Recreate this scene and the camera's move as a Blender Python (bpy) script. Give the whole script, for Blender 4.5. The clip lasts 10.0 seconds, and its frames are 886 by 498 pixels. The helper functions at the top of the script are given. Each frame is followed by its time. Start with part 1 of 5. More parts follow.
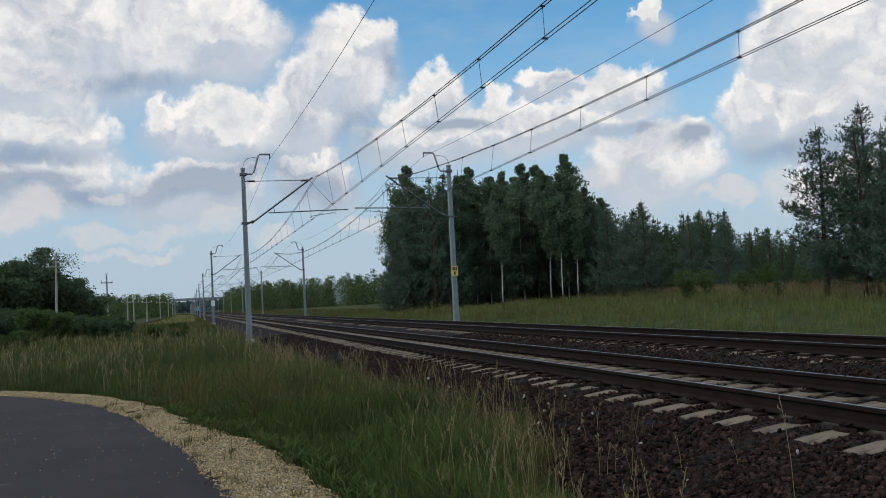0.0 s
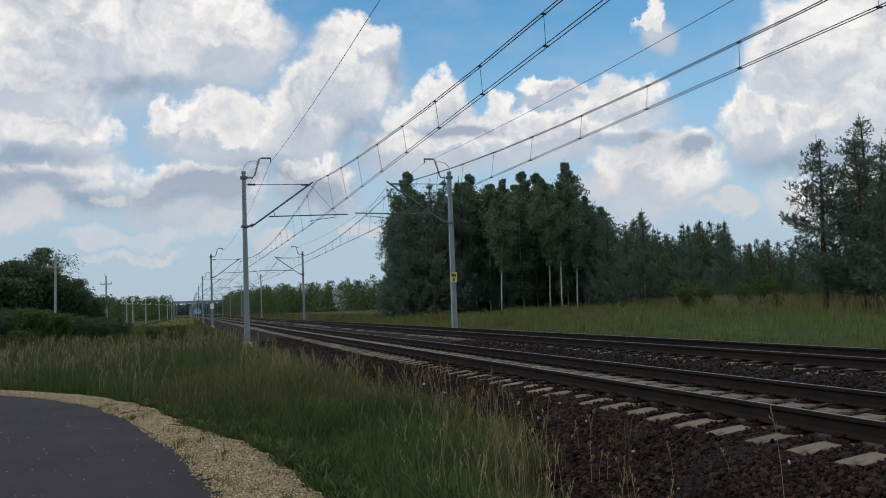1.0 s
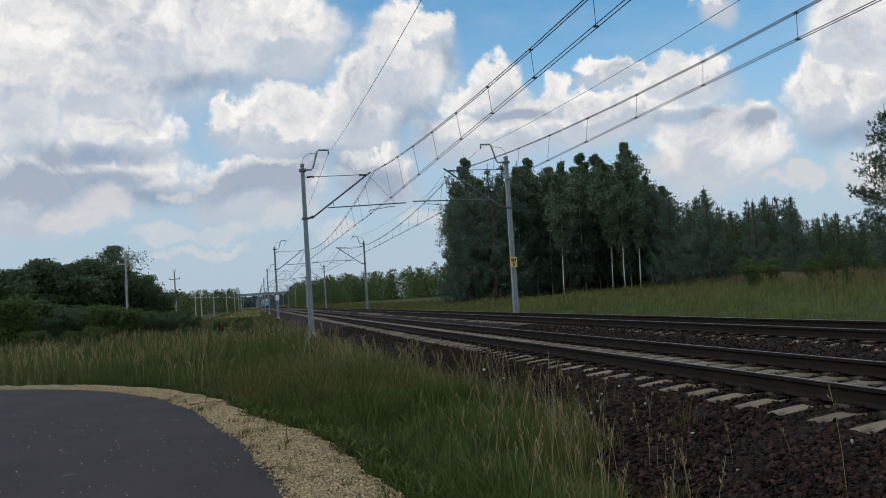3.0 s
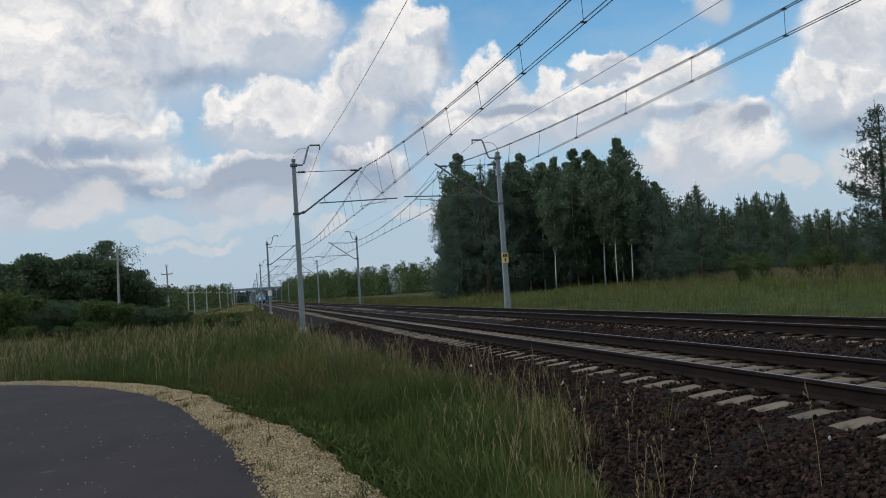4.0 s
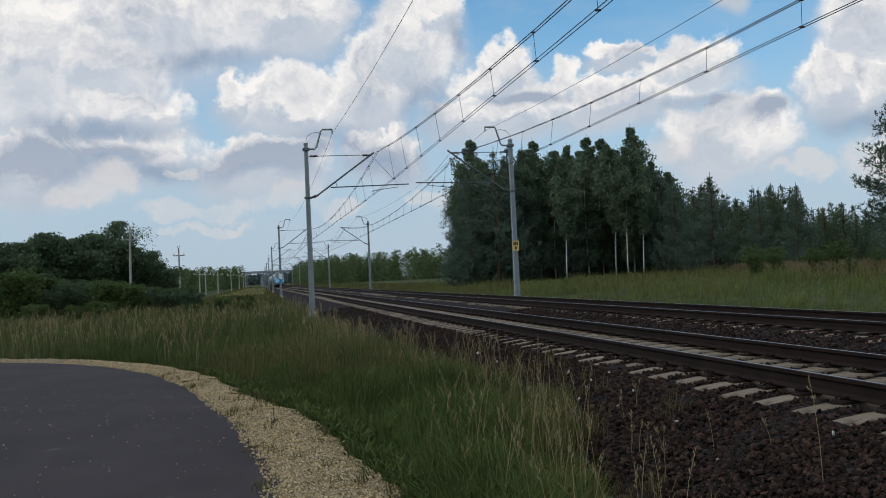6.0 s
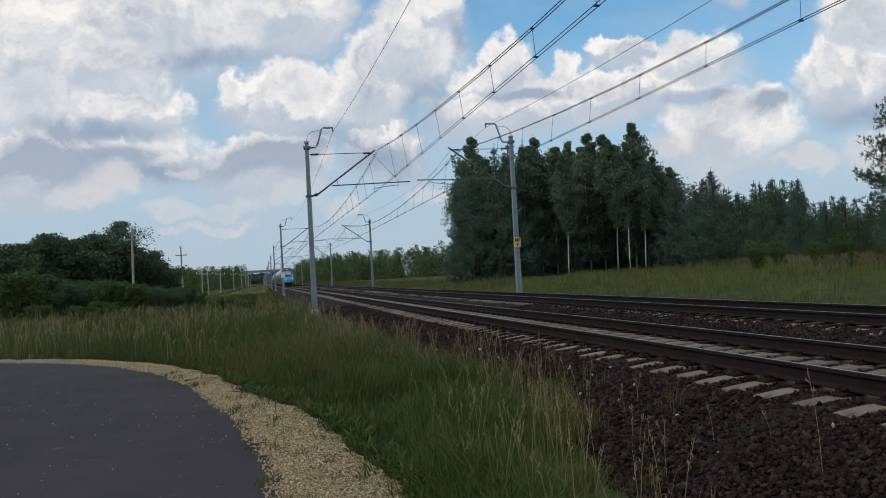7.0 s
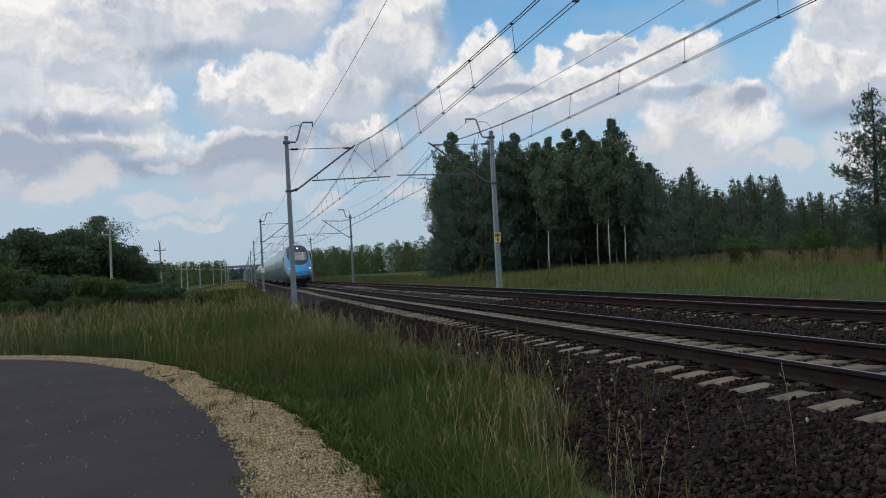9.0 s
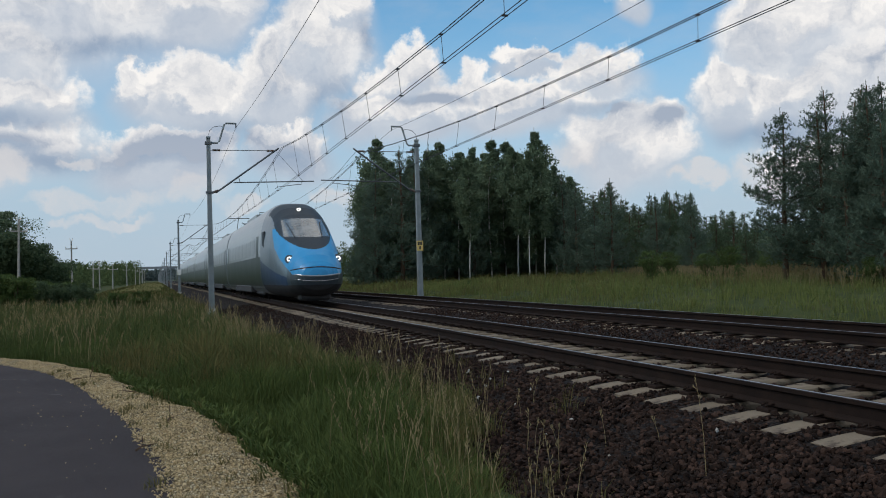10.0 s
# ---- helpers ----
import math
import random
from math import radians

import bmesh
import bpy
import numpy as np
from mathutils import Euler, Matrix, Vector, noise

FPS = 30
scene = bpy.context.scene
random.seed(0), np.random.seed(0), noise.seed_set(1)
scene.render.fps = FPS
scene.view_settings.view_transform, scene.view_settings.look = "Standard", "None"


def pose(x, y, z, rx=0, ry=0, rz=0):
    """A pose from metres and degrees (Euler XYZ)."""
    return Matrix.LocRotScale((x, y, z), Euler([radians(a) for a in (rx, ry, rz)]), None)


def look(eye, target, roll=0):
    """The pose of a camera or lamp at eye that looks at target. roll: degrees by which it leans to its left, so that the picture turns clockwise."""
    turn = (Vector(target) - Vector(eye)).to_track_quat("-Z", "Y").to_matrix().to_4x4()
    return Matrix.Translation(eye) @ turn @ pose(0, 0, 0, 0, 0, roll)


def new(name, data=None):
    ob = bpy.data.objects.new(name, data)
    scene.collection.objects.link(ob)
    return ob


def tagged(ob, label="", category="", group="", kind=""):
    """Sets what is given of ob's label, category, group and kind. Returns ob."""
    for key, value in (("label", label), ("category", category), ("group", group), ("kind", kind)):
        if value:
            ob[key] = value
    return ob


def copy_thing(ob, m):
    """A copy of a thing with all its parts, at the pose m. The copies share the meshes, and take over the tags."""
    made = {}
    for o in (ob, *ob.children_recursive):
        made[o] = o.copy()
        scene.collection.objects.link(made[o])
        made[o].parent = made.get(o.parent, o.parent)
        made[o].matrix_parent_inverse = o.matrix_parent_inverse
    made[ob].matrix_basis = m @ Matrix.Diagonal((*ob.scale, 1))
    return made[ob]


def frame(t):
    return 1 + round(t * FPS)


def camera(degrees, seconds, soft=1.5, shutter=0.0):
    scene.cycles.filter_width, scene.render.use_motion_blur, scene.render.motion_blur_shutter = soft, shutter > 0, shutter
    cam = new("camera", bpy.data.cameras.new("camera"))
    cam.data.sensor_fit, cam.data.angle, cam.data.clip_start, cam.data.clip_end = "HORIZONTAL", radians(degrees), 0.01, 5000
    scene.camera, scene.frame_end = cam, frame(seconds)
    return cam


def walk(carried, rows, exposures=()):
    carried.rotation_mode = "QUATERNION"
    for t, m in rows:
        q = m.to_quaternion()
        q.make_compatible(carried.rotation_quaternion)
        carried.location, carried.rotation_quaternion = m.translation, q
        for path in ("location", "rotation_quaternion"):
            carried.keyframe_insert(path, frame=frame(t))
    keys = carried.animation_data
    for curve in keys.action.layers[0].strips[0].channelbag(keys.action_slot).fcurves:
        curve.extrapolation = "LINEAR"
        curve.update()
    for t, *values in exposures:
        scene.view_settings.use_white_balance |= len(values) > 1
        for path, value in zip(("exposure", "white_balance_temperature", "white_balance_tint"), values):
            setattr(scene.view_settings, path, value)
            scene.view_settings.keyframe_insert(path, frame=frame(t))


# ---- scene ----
cam = camera(52.4, 10.0, soft=1.0)
PATH = [
    (0, (-6.163, 0.49, 1.083), (-5.614, 2.41, 1.192), -3.0),
    (0.5, (-6.155, 0.489, 1.077), (-5.625, 2.414, 1.198), -3.4),
    (1, (-6.122, 0.474, 1.064), (-5.573, 2.394, 1.188), -2.1),
    (1.5, (-6.067, 0.495, 1.074), (-5.53, 2.418, 1.186), -1.9),
    (2, (-6.056, 0.482, 1.063), (-5.489, 2.397, 1.17), -2.1),
    (2.5, (-6.04, 0.431, 1.069), (-5.542, 2.364, 1.185), -3.0),
    (2.7, (-6.065, 0.4, 1.069), (-5.646, 2.353, 1.176), -3.8),
    (3.8, (-5.928, 0.443, 1.078), (-5.513, 2.397, 1.166), -3.7),
    (4, (-5.924, 0.401, 1.076), (-5.495, 2.352, 1.164), -3.7),
    (4.5, (-5.907, 0.376, 1.069), (-5.511, 2.334, 1.156), -3.0),
    (5, (-5.895, 0.369, 1.068), (-5.514, 2.331, 1.15), -2.7),
    (5.5, (-5.872, 0.376, 1.072), (-5.491, 2.338, 1.143), -2.6),
    (5.7, (-5.878, 0.406, 1.075), (-5.478, 2.364, 1.139), -2.5),
    (6.8, (-5.876, 0.379, 1.072), (-5.474, 2.338, 1.128), -2.8),
    (7, (-5.862, 0.375, 1.064), (-5.464, 2.334, 1.118), -3.1),
    (7.5, (-5.878, 0.353, 1.077), (-5.487, 2.314, 1.133), -3.0),
    (8, (-5.862, 0.371, 1.074), (-5.484, 2.334, 1.129), -3.1),
    (8.5, (-5.851, 0.378, 1.07), (-5.449, 2.337, 1.124), -2.9),
    (9, (-5.828, 0.385, 1.066), (-5.389, 2.336, 1.107), -3.1),
    (9.5, (-5.844, 0.398, 1.08), (-5.321, 2.328, 1.118), -2.7),
    (10, (-5.882, 0.345, 1.069), (-5.274, 2.25, 1.12), -1.6),
]
walk(cam, [(t, look(eye, target, roll)) for t, eye, target, roll in PATH])

# ---- light ----
SUN_AZ, SUN_EL = radians(-104), radians(50)        # from the left and a little behind, through thin cloud
sun = new("sun", bpy.data.lights.new("sun", "SUN"))
sun.data.energy, sun.data.angle, sun.data.color = 1.18, radians(12), (1.0, 0.95, 0.86)
sun_from = Vector((math.sin(SUN_AZ) * math.cos(SUN_EL), math.cos(SUN_AZ) * math.cos(SUN_EL), math.sin(SUN_EL)))
sun.rotation_euler = sun_from.to_track_quat("Z", "Y").to_euler()
scene.view_settings.exposure = 0.0

world = bpy.data.worlds.new("sky")
scene.world = world
world.use_nodes = True


class Nodes:
    """A small builder of node trees."""

    def __init__(self, tree):
        self.tree = tree
        tree.nodes.clear()

    def add(self, kind, values=(), **settings):
        node = self.tree.nodes.new(kind)
        for key, value in settings.items():
            setattr(node, key, value)
        for slot, value in dict(values).items():
            if isinstance(value, bpy.types.NodeSocket):
                self.tree.links.new(value, node.inputs[slot])
            else:
                node.inputs[slot].default_value = value
        return node

    def maths(self, op, a, b=0.0, c=0.0):
        return self.add("ShaderNodeMath", {0: a, 1: b, 2: c}, operation=op).outputs[0]

    def vec(self, op, a, b=(0, 0, 0)):
        return self.add("ShaderNodeVectorMath", {0: a, 1: b}, operation=op).outputs["Vector"]

    def mix(self, f, a, b, kind="MIX"):
        n = self.add("ShaderNodeMix", {0: f}, data_type="RGBA", blend_type=kind)
        for slot, value in ((6, a), (7, b)):
            if isinstance(value, bpy.types.NodeSocket):
                self.tree.links.new(value, n.inputs[slot])
            else:
                n.inputs[slot].default_value = (*value[:3], 1)
        return n.outputs[2]

    def step(self, x, low, high, out0=0.0, out1=1.0):
        return self.add("ShaderNodeMapRange", {0: x, 1: low, 2: high, 3: out0, 4: out1}, interpolation_type="SMOOTHSTEP").outputs[0]

    def noise(self, vector, scale, detail=3.0, rough=0.55, out="Fac"):
        return self.add("ShaderNodeTexNoise", {"Vector": vector, "Scale": scale, "Detail": detail, "Roughness": rough}).outputs[out]


# cumulus: azimuth from the line's direction, elevation, half width, half height (degrees)
CUMULUS_HIGH = [(-5.4, 17.2, 9.5, 4.4), (2.2, 16.8, 4.0, 2.9), (-12.4, 14.2, 7.3, 5.5), (-16.9, 15.6, 7.3, 5.5), (9.9, 14.4, 3.6, 3.3), (7.3, 12.0, 3.3, 2.9), (11.4, 16.1, 2.2, 1.8), (-7.1, 11.1, 3.5, 1.8), (2.3, 11.2, 4.0, 2.2), (-0.4, 11.6, 1.8, 1.3), (15.6, 12.3, 2.5, 1.8), (20.3, 11.8, 1.5, 1.6), (26.9, 12.4, 2.2, 2.0), (23.6, 13.7, 2.0, 0.9), (22.4, 10.8, 6.5, 1.6), (40.4, 13.4, 5.5, 4.0), (34.8, 10.2, 2.5, 2.2), (39.2, 9.3, 4.4, 2.2), (43.7, 10.6, 5.5, 5.1), (29.7, 16.8, 0.7, 1.1), (-9.2, 13.8, 4.7, 2.9)]
CUMULUS_LOW = [(28.9, 7.7, 3.6, 2.4), (26.1, 6.8, 2.2, 1.1), (36.7, 5.3, 2.2, 1.3), (33.0, 5.6, 1.6, 0.7), (15.5, 10.4, 4.4, 1.6), (-8.4, 8.7, 5.1, 1.8), (0.2, 7.6, 4.4, 1.6), (-8.0, 6.7, 1.5, 1.1), (-10.0, 5.9, 1.8, 0.9), (-2.3, 7.9, 0.9, 0.8), (-4.4, 7.2, 0.9, 0.4), (-3.5, 4.7, 4.0, 0.6), (2.1, 5.2, 1.8, 0.9), (-2.9, 3.6, 2.9, 0.4), (8.2, 8.2, 3.3, 1.5), (5.2, 4.4, 2.2, 0.5), (10.9, 5.4, 1.5, 0.7), (-13.0, 7.7, 5.8, 1.8), (39.8, 5.6, 3.3, 1.5)]
CLOUD_BASES = [(0.2, 7.5, 5.5, 1.2), (-8.4, 9.7, 4.4, 0.8), (-11.9, 7.7, 4.4, 1.5), (-5.1, 7.2, 4.4, 1.1), (4.3, 8.6, 3.6, 1.3), (11.2, 10.9, 2.2, 2.2), (8.1, 7.1, 3.6, 1.3), (35.9, 7.3, 3.3, 0.7), (39.9, 7.3, 3.3, 0.8), (31.0, 8.9, 1.1, 0.7), (-2.9, 13.7, 4.0, 0.8), (27.3, 9.6, 1.8, 0.5), (17.7, 10.8, 3.3, 0.4), (13.1, 14.3, 0.7, 1.5), (-8.4, 8.0, 4.4, 0.9)]
SKY = (0.086, 0.142, 0.150)
VEIL = 0.18


def blobs(n, where, some, soft):
    field = None
    for az, el, ra, re in some:
        if field is not None:                           # one after the other, to keep few values alive at once
            where = n.add("ShaderNodeVectorMath", {0: field, 1: (1e-9, 1e-9, 0.0), 2: where}, operation="MULTIPLY_ADD").outputs["Vector"]
        m = n.add("ShaderNodeMapping", {"Vector": where, "Location": (-az / ra, -el / re, 0), "Scale": (57.2958 / ra, 57.2958 / re, 0)}).outputs[0]
        d = n.add("ShaderNodeVectorMath", {0: m}, operation="LENGTH").outputs["Value"]
        field = d if field is None else n.maths("SMOOTH_MIN", field, d, soft)
    return field


n = Nodes(world.node_tree)
way = n.add("ShaderNodeTexCoord").outputs["Generated"]
xyz = n.add("ShaderNodeSeparateXYZ", {0: way})
az = n.maths("ARCTAN2", xyz.outputs[0], xyz.outputs[1])
el = n.maths("ARCSINE", xyz.outputs[2])
flat = n.add("ShaderNodeCombineXYZ", {0: az, 1: el, 2: 0.0}).outputs[0]
half = (0.5, 0.5, 0.5)
big = n.vec("SUBTRACT", n.noise(way, 8.0, 2.0, 0.5, "Color"), half)
fine = n.vec("SUBTRACT", n.noise(way, 26.0, 7.0, 0.6, "Color"), half)
warped = n.vec("ADD", flat, n.vec("ADD", n.vec("MULTIPLY", big, (0.10, 0.07, 0)), n.vec("MULTIPLY", fine, (0.085, 0.07, 0))))
gentle = n.vec("ADD", flat, n.vec("MULTIPLY", big, (0.10, 0.06, 0)))
LARGE_LOW = [c for c in CUMULUS_LOW if c[3] >= 1.4]
CUMULUS = CUMULUS_HIGH + LARGE_LOW
SCRAPS = [c for c in CUMULUS_LOW if c[3] < 1.4]
front = blobs(n, warped, CUMULUS, 0.15)
above = blobs(n, n.vec("ADD", warped, (0.0, 0.012, 0.0)), CUMULUS, 0.15)
body = blobs(n, n.vec("ADD", gentle, (0.0, 0.016, 0.0)), CUMULUS, 0.3)
shade = blobs(n, gentle, CLOUD_BASES, 0.3)
scraps = blobs(n, n.vec("ADD", gentle, n.vec("MULTIPLY", fine, (0.085, 0.055, 0))), SCRAPS, 0.3)
# the rest of the sky: the same broken cumulus
deep = n.maths("ADD", xyz.outputs[2], 0.22)
plane = n.add("ShaderNodeCombineXYZ", {0: n.maths("DIVIDE", xyz.outputs[0], deep), 1: n.maths("DIVIDE", xyz.outputs[1], deep), 2: 0.0}).outputs[0]
rest = n.step(n.noise(plane, 1.6, 7.0, 0.58), 0.43, 0.56)
ahead = n.maths("MULTIPLY", n.step(n.maths("ABSOLUTE", az), 1.05, 0.8), n.step(el, 0.50, 0.40))
away = n.maths("SUBTRACT", 1.0, ahead)
low = n.step(el, 0.02, 0.15, 0.45, 1.0)
# bright crisp tops that melt downwards into a grey veil
rise = n.step(n.maths("SUBTRACT", above, front), -0.30, 0.12, 0.10, 1.0)
tops = n.maths("MULTIPLY", n.maths("MULTIPLY", n.step(front, 1.12, 0.74), rise), low)
tops = n.maths("ADD", n.maths("MULTIPLY", tops, ahead), n.maths("MULTIPLY", rest, away))
wisps = n.maths("MULTIPLY", n.step(n.noise(n.vec("MULTIPLY", flat, (1.0, 2.4, 1.0)), 9.0, 6.0, 0.62), 0.38, 0.72), VEIL)
veil = n.maths("MULTIPLY", n.maths("MAXIMUM", n.step(body, 1.45, 0.55, 0.0, 0.88), wisps), ahead)
sky = n.add("ShaderNodeTexSky", sky_type="NISHITA", sun_disc=False, sun_elevation=SUN_EL, sun_rotation=SUN_AZ, air_density=1.0, dust_density=0.6, ozone_density=2.5)
blue = n.mix(1.0, sky.outputs[0], SKY, "MULTIPLY")
blue = n.mix(n.step(el, 0.33, 0.03, 0.0, 0.92), blue, (0.44, 0.535, 0.65))
puff = n.noise(warped, 18.0, 7.0, 0.58)
puff_up = n.noise(n.vec("ADD", warped, (-0.008, 0.014, 0.0)), 18.0, 7.0, 0.58)
relief = n.maths("MULTIPLY", n.maths("SUBTRACT", puff_up, puff), 2.0)
dark = n.step(shade, 1.35, 0.15)
under = n.mix(n.maths("MULTIPLY", dark, 0.9), (0.49, 0.535, 0.615), (0.27, 0.345, 0.47))
under = n.mix(n.step(puff, 0.35, 0.7, 0.0, 0.4), under, (0.66, 0.69, 0.73))
billow = n.step(n.noise(gentle, 11.0, 5.0, 0.6), 0.40, 0.66, 0.0, 0.34)
grey = n.maths("ADD", n.maths("MULTIPLY", dark, 0.85), n.maths("ADD", n.maths("ADD", relief, billow), n.step(front, 0.9, 0.3, 0.02, 0.26)))
grey = n.add("ShaderNodeClamp", {0: grey, 1: 0.0, 2: 1.0}).outputs[0]
white = n.mix(grey, (0.94, 0.915, 0.89), (0.37, 0.43, 0.53))
white = n.mix(n.step(el, 0.17, 0.02, 0.0, 0.5), white, (0.62, 0.61, 0.63))
air = n.mix(veil, blue, under)
scrap = n.maths("MULTIPLY", n.step(scraps, 1.2, 0.55, 0.0, 0.68), n.step(puff, 0.30, 0.62, 0.35, 1.0))
air = n.mix(n.maths("MULTIPLY", scrap, ahead), air, (0.70, 0.675, 0.675))
air = n.mix(tops, air, white)
out = n.add("ShaderNodeBackground", {"Color": air, "Strength": 1.0})
n.add("ShaderNodeOutputWorld", {"Surface": out.outputs[0]})


# ---- materials ----
def material(name, dark, light, rough=0.8, metal=0.0, scale=6.0, bump=0.3, fine=60.0, per="", spots=None, coat=0.0, detail=5.0, bump_scale=None, emit=None, through_light=0.0, gloss=0.5):
    """A surface whose colour wanders between two tones at two scales, with fine relief. per: 'island' or 'object' varies it from piece to piece."""
    mat = bpy.data.materials.new(name)
    mat.use_nodes = True
    n = Nodes(mat.node_tree)
    at = n.add("ShaderNodeTexCoord").outputs["Object"]
    wide = n.noise(at, scale, detail, 0.6)
    small = n.noise(at, fine, 3.0, 0.6)
    f = n.step(n.maths("ADD", n.maths("MULTIPLY", wide, 0.65), n.maths("MULTIPLY", small, 0.35)), 0.32, 0.68)
    if per:
        r = n.add("ShaderNodeNewGeometry").outputs["Random Per Island"] if per != "object" else n.add("ShaderNodeObjectInfo").outputs["Random"]
        if per == "stone":                              # few light stones among many dark ones
            r = n.maths("POWER", r, 2.2)
        f = n.maths("ADD", n.maths("MULTIPLY", f, 0.2 if per == "stone" else 0.35), n.maths("MULTIPLY", r, 0.65))
    colour = n.mix(f, dark, light)
    if spots:
        tone, low, high, size = spots
        colour = n.mix(n.step(n.noise(at, size, 4.0, 0.65), low, high), colour, tone)
    relief = n.add("ShaderNodeBump", {"Strength": bump, "Distance": 0.01, "Height": n.noise(at, bump_scale or fine, 4.0, 0.6)})
    r = n.maths("ADD", rough - 0.08, n.maths("MULTIPLY", wide, 0.16))
    p = n.add("ShaderNodeBsdfPrincipled", {"Base Color": colour, "Roughness": r, "Metallic": metal, "Coat Weight": coat, "Coat Roughness": 0.15, "Specular IOR Level": gloss, "Normal": relief.outputs[0]})
    if emit:
        p.inputs["Emission Color"].default_value, p.inputs["Emission Strength"].default_value = (*emit[:3], 1), emit[3]
    shader = p.outputs[0]
    if through_light:
        t = n.add("ShaderNodeBsdfTranslucent", {"Color": colour})
        shader = n.add("ShaderNodeMixShader", {0: through_light, 1: shader, 2: t.outputs[0]}).outputs[0]
    n.add("ShaderNodeOutputMaterial", {"Surface": shader})
    return mat


def cells(name, tones, size, rough=0.85, bump=0.6):
    """Loose stone: Voronoi cells of several tones, the shade in their gaps painted dark."""
    mat = bpy.data.materials.new(name)
    mat.use_nodes = True
    n = Nodes(mat.node_tree)
    at = n.add("ShaderNodeTexCoord").outputs["Object"]
    v = n.add("ShaderNodeTexVoronoi", {"Vector": at, "Scale": size, "Randomness": 1.0})
    gap = n.add("ShaderNodeTexVoronoi", {"Vector": at, "Scale": size}, feature="DISTANCE_TO_EDGE")
    pick = n.add("ShaderNodeSeparateColor", {0: v.outputs["Color"]})
    c = n.mix(pick.outputs[0], tones[0], tones[1])
    c = n.mix(n.step(pick.outputs[1], 0.6, 0.9), c, tones[2])
    c = n.mix(n.step(n.noise(at, 0.7, 4.0), 0.35, 0.7, 0.0, 0.35), c, tones[0])
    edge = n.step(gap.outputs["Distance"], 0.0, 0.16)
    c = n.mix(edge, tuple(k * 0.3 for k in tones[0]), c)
    b = n.add("ShaderNodeBump", {"Strength": bump, "Distance": 0.03, "Height": n.maths("ADD", edge, n.maths("MULTIPLY", pick.outputs[2], 0.7))})
    p = n.add("ShaderNodeBsdfPrincipled", {"Base Color": c, "Roughness": rough, "Specular IOR Level": 0.12, "Normal": b.outputs[0]})
    n.add("ShaderNodeOutputMaterial", {"Surface": p.outputs[0]})
    return mat


ASPHALT = material("asphalt", (0.030, 0.0255, 0.0275), (0.049, 0.042, 0.045), 0.9, scale=0.9, fine=150, bump=0.5, spots=((0.085, 0.08, 0.078), 0.66, 0.76, 2.2), gloss=0.15)
EARTH = material("soil_and_turf", (0.024, 0.036, 0.011), (0.058, 0.070, 0.024), 0.95, scale=0.6, fine=9, bump=0.8, spots=((0.10, 0.085, 0.04), 0.58, 0.74, 0.25), gloss=0.1)
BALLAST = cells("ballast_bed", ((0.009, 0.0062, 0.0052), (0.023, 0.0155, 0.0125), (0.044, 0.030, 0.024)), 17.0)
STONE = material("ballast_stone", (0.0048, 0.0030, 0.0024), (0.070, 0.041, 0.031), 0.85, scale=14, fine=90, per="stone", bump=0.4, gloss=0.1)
PALE_STONE = material("pale_stone", (0.24, 0.235, 0.22), (0.42, 0.41, 0.38), 0.8, scale=14, fine=90)
GRAVEL_BED = cells("gravel_bed", ((0.23, 0.175, 0.092), (0.37, 0.29, 0.165), (0.43, 0.37, 0.25)), 42.0)
GRAVEL = material("gravel_stone", (0.20, 0.145, 0.070), (0.54, 0.43, 0.26), 0.85, scale=25, fine=120, per="island", gloss=0.12)
CONCRETE = material("sleeper_concrete", (0.115, 0.090, 0.064), (0.225, 0.184, 0.138), 0.85, scale=4, fine=70, per="object", spots=((0.06, 0.045, 0.034), 0.50, 0.70, 7.0), gloss=0.2)
RUST = material("rusted_rail", (0.010, 0.0062, 0.0050), (0.022, 0.0132, 0.0100), 0.8, scale=3, fine=90, bump=0.3, gloss=0.12)
STEEL = material("polished_rail_head", (0.28, 0.28, 0.29), (0.42, 0.42, 0.43), 0.42, metal=1.0, scale=2, fine=40, bump=0.05)
GALV = material("galvanised_steel", (0.185, 0.215, 0.225), (0.265, 0.295, 0.305), 0.55, metal=0.25, scale=3, fine=50, bump=0.1, spots=((0.20, 0.17, 0.15), 0.62, 0.8, 1.4))
DARK_STEEL = material("weathered_tube", (0.075, 0.085, 0.095), (0.13, 0.14, 0.15), 0.5, metal=0.5, scale=4, fine=60, bump=0.1)
WIRE = material("copper_wire", (0.035, 0.036, 0.04), (0.06, 0.06, 0.062), 0.5, metal=0.6, scale=2, fine=30, bump=0.05)
CERAMIC = material("brown_insulator", (0.06, 0.035, 0.025), (0.10, 0.06, 0.04), 0.3, scale=8, fine=60, bump=0.05)
FOOTING = material("footing_concrete", (0.30, 0.29, 0.27), (0.44, 0.43, 0.40), 0.9, scale=5, fine=60, spots=((0.15, 0.15, 0.12), 0.55, 0.7, 4.0))
# concrete tinted light and bluish, so that distance haze is in its colour
HAZE_CONCRETE = material("hazed_concrete", (0.17, 0.195, 0.22), (0.22, 0.245, 0.265), 0.9, scale=0.3, fine=4, bump=0.1)
SIGN_YELLOW = material("yellow_enamel", (0.58, 0.40, 0.10), (0.68, 0.50, 0.16), 0.5, scale=6, fine=50, bump=0.05)
SIGN_WHITE = material("white_enamel", (0.70, 0.70, 0.68), (0.80, 0.80, 0.78), 0.5, scale=6, fine=50, bump=0.05)
SIGN_BLACK = material("black_lettering", (0.02, 0.02, 0.02), (0.03, 0.03, 0.03), 0.6, scale=6, fine=50, bump=0.05)
POLE_GREY = material("weathered_pole", (0.22, 0.21, 0.19), (0.36, 0.35, 0.32), 0.9, scale=2, fine=30)
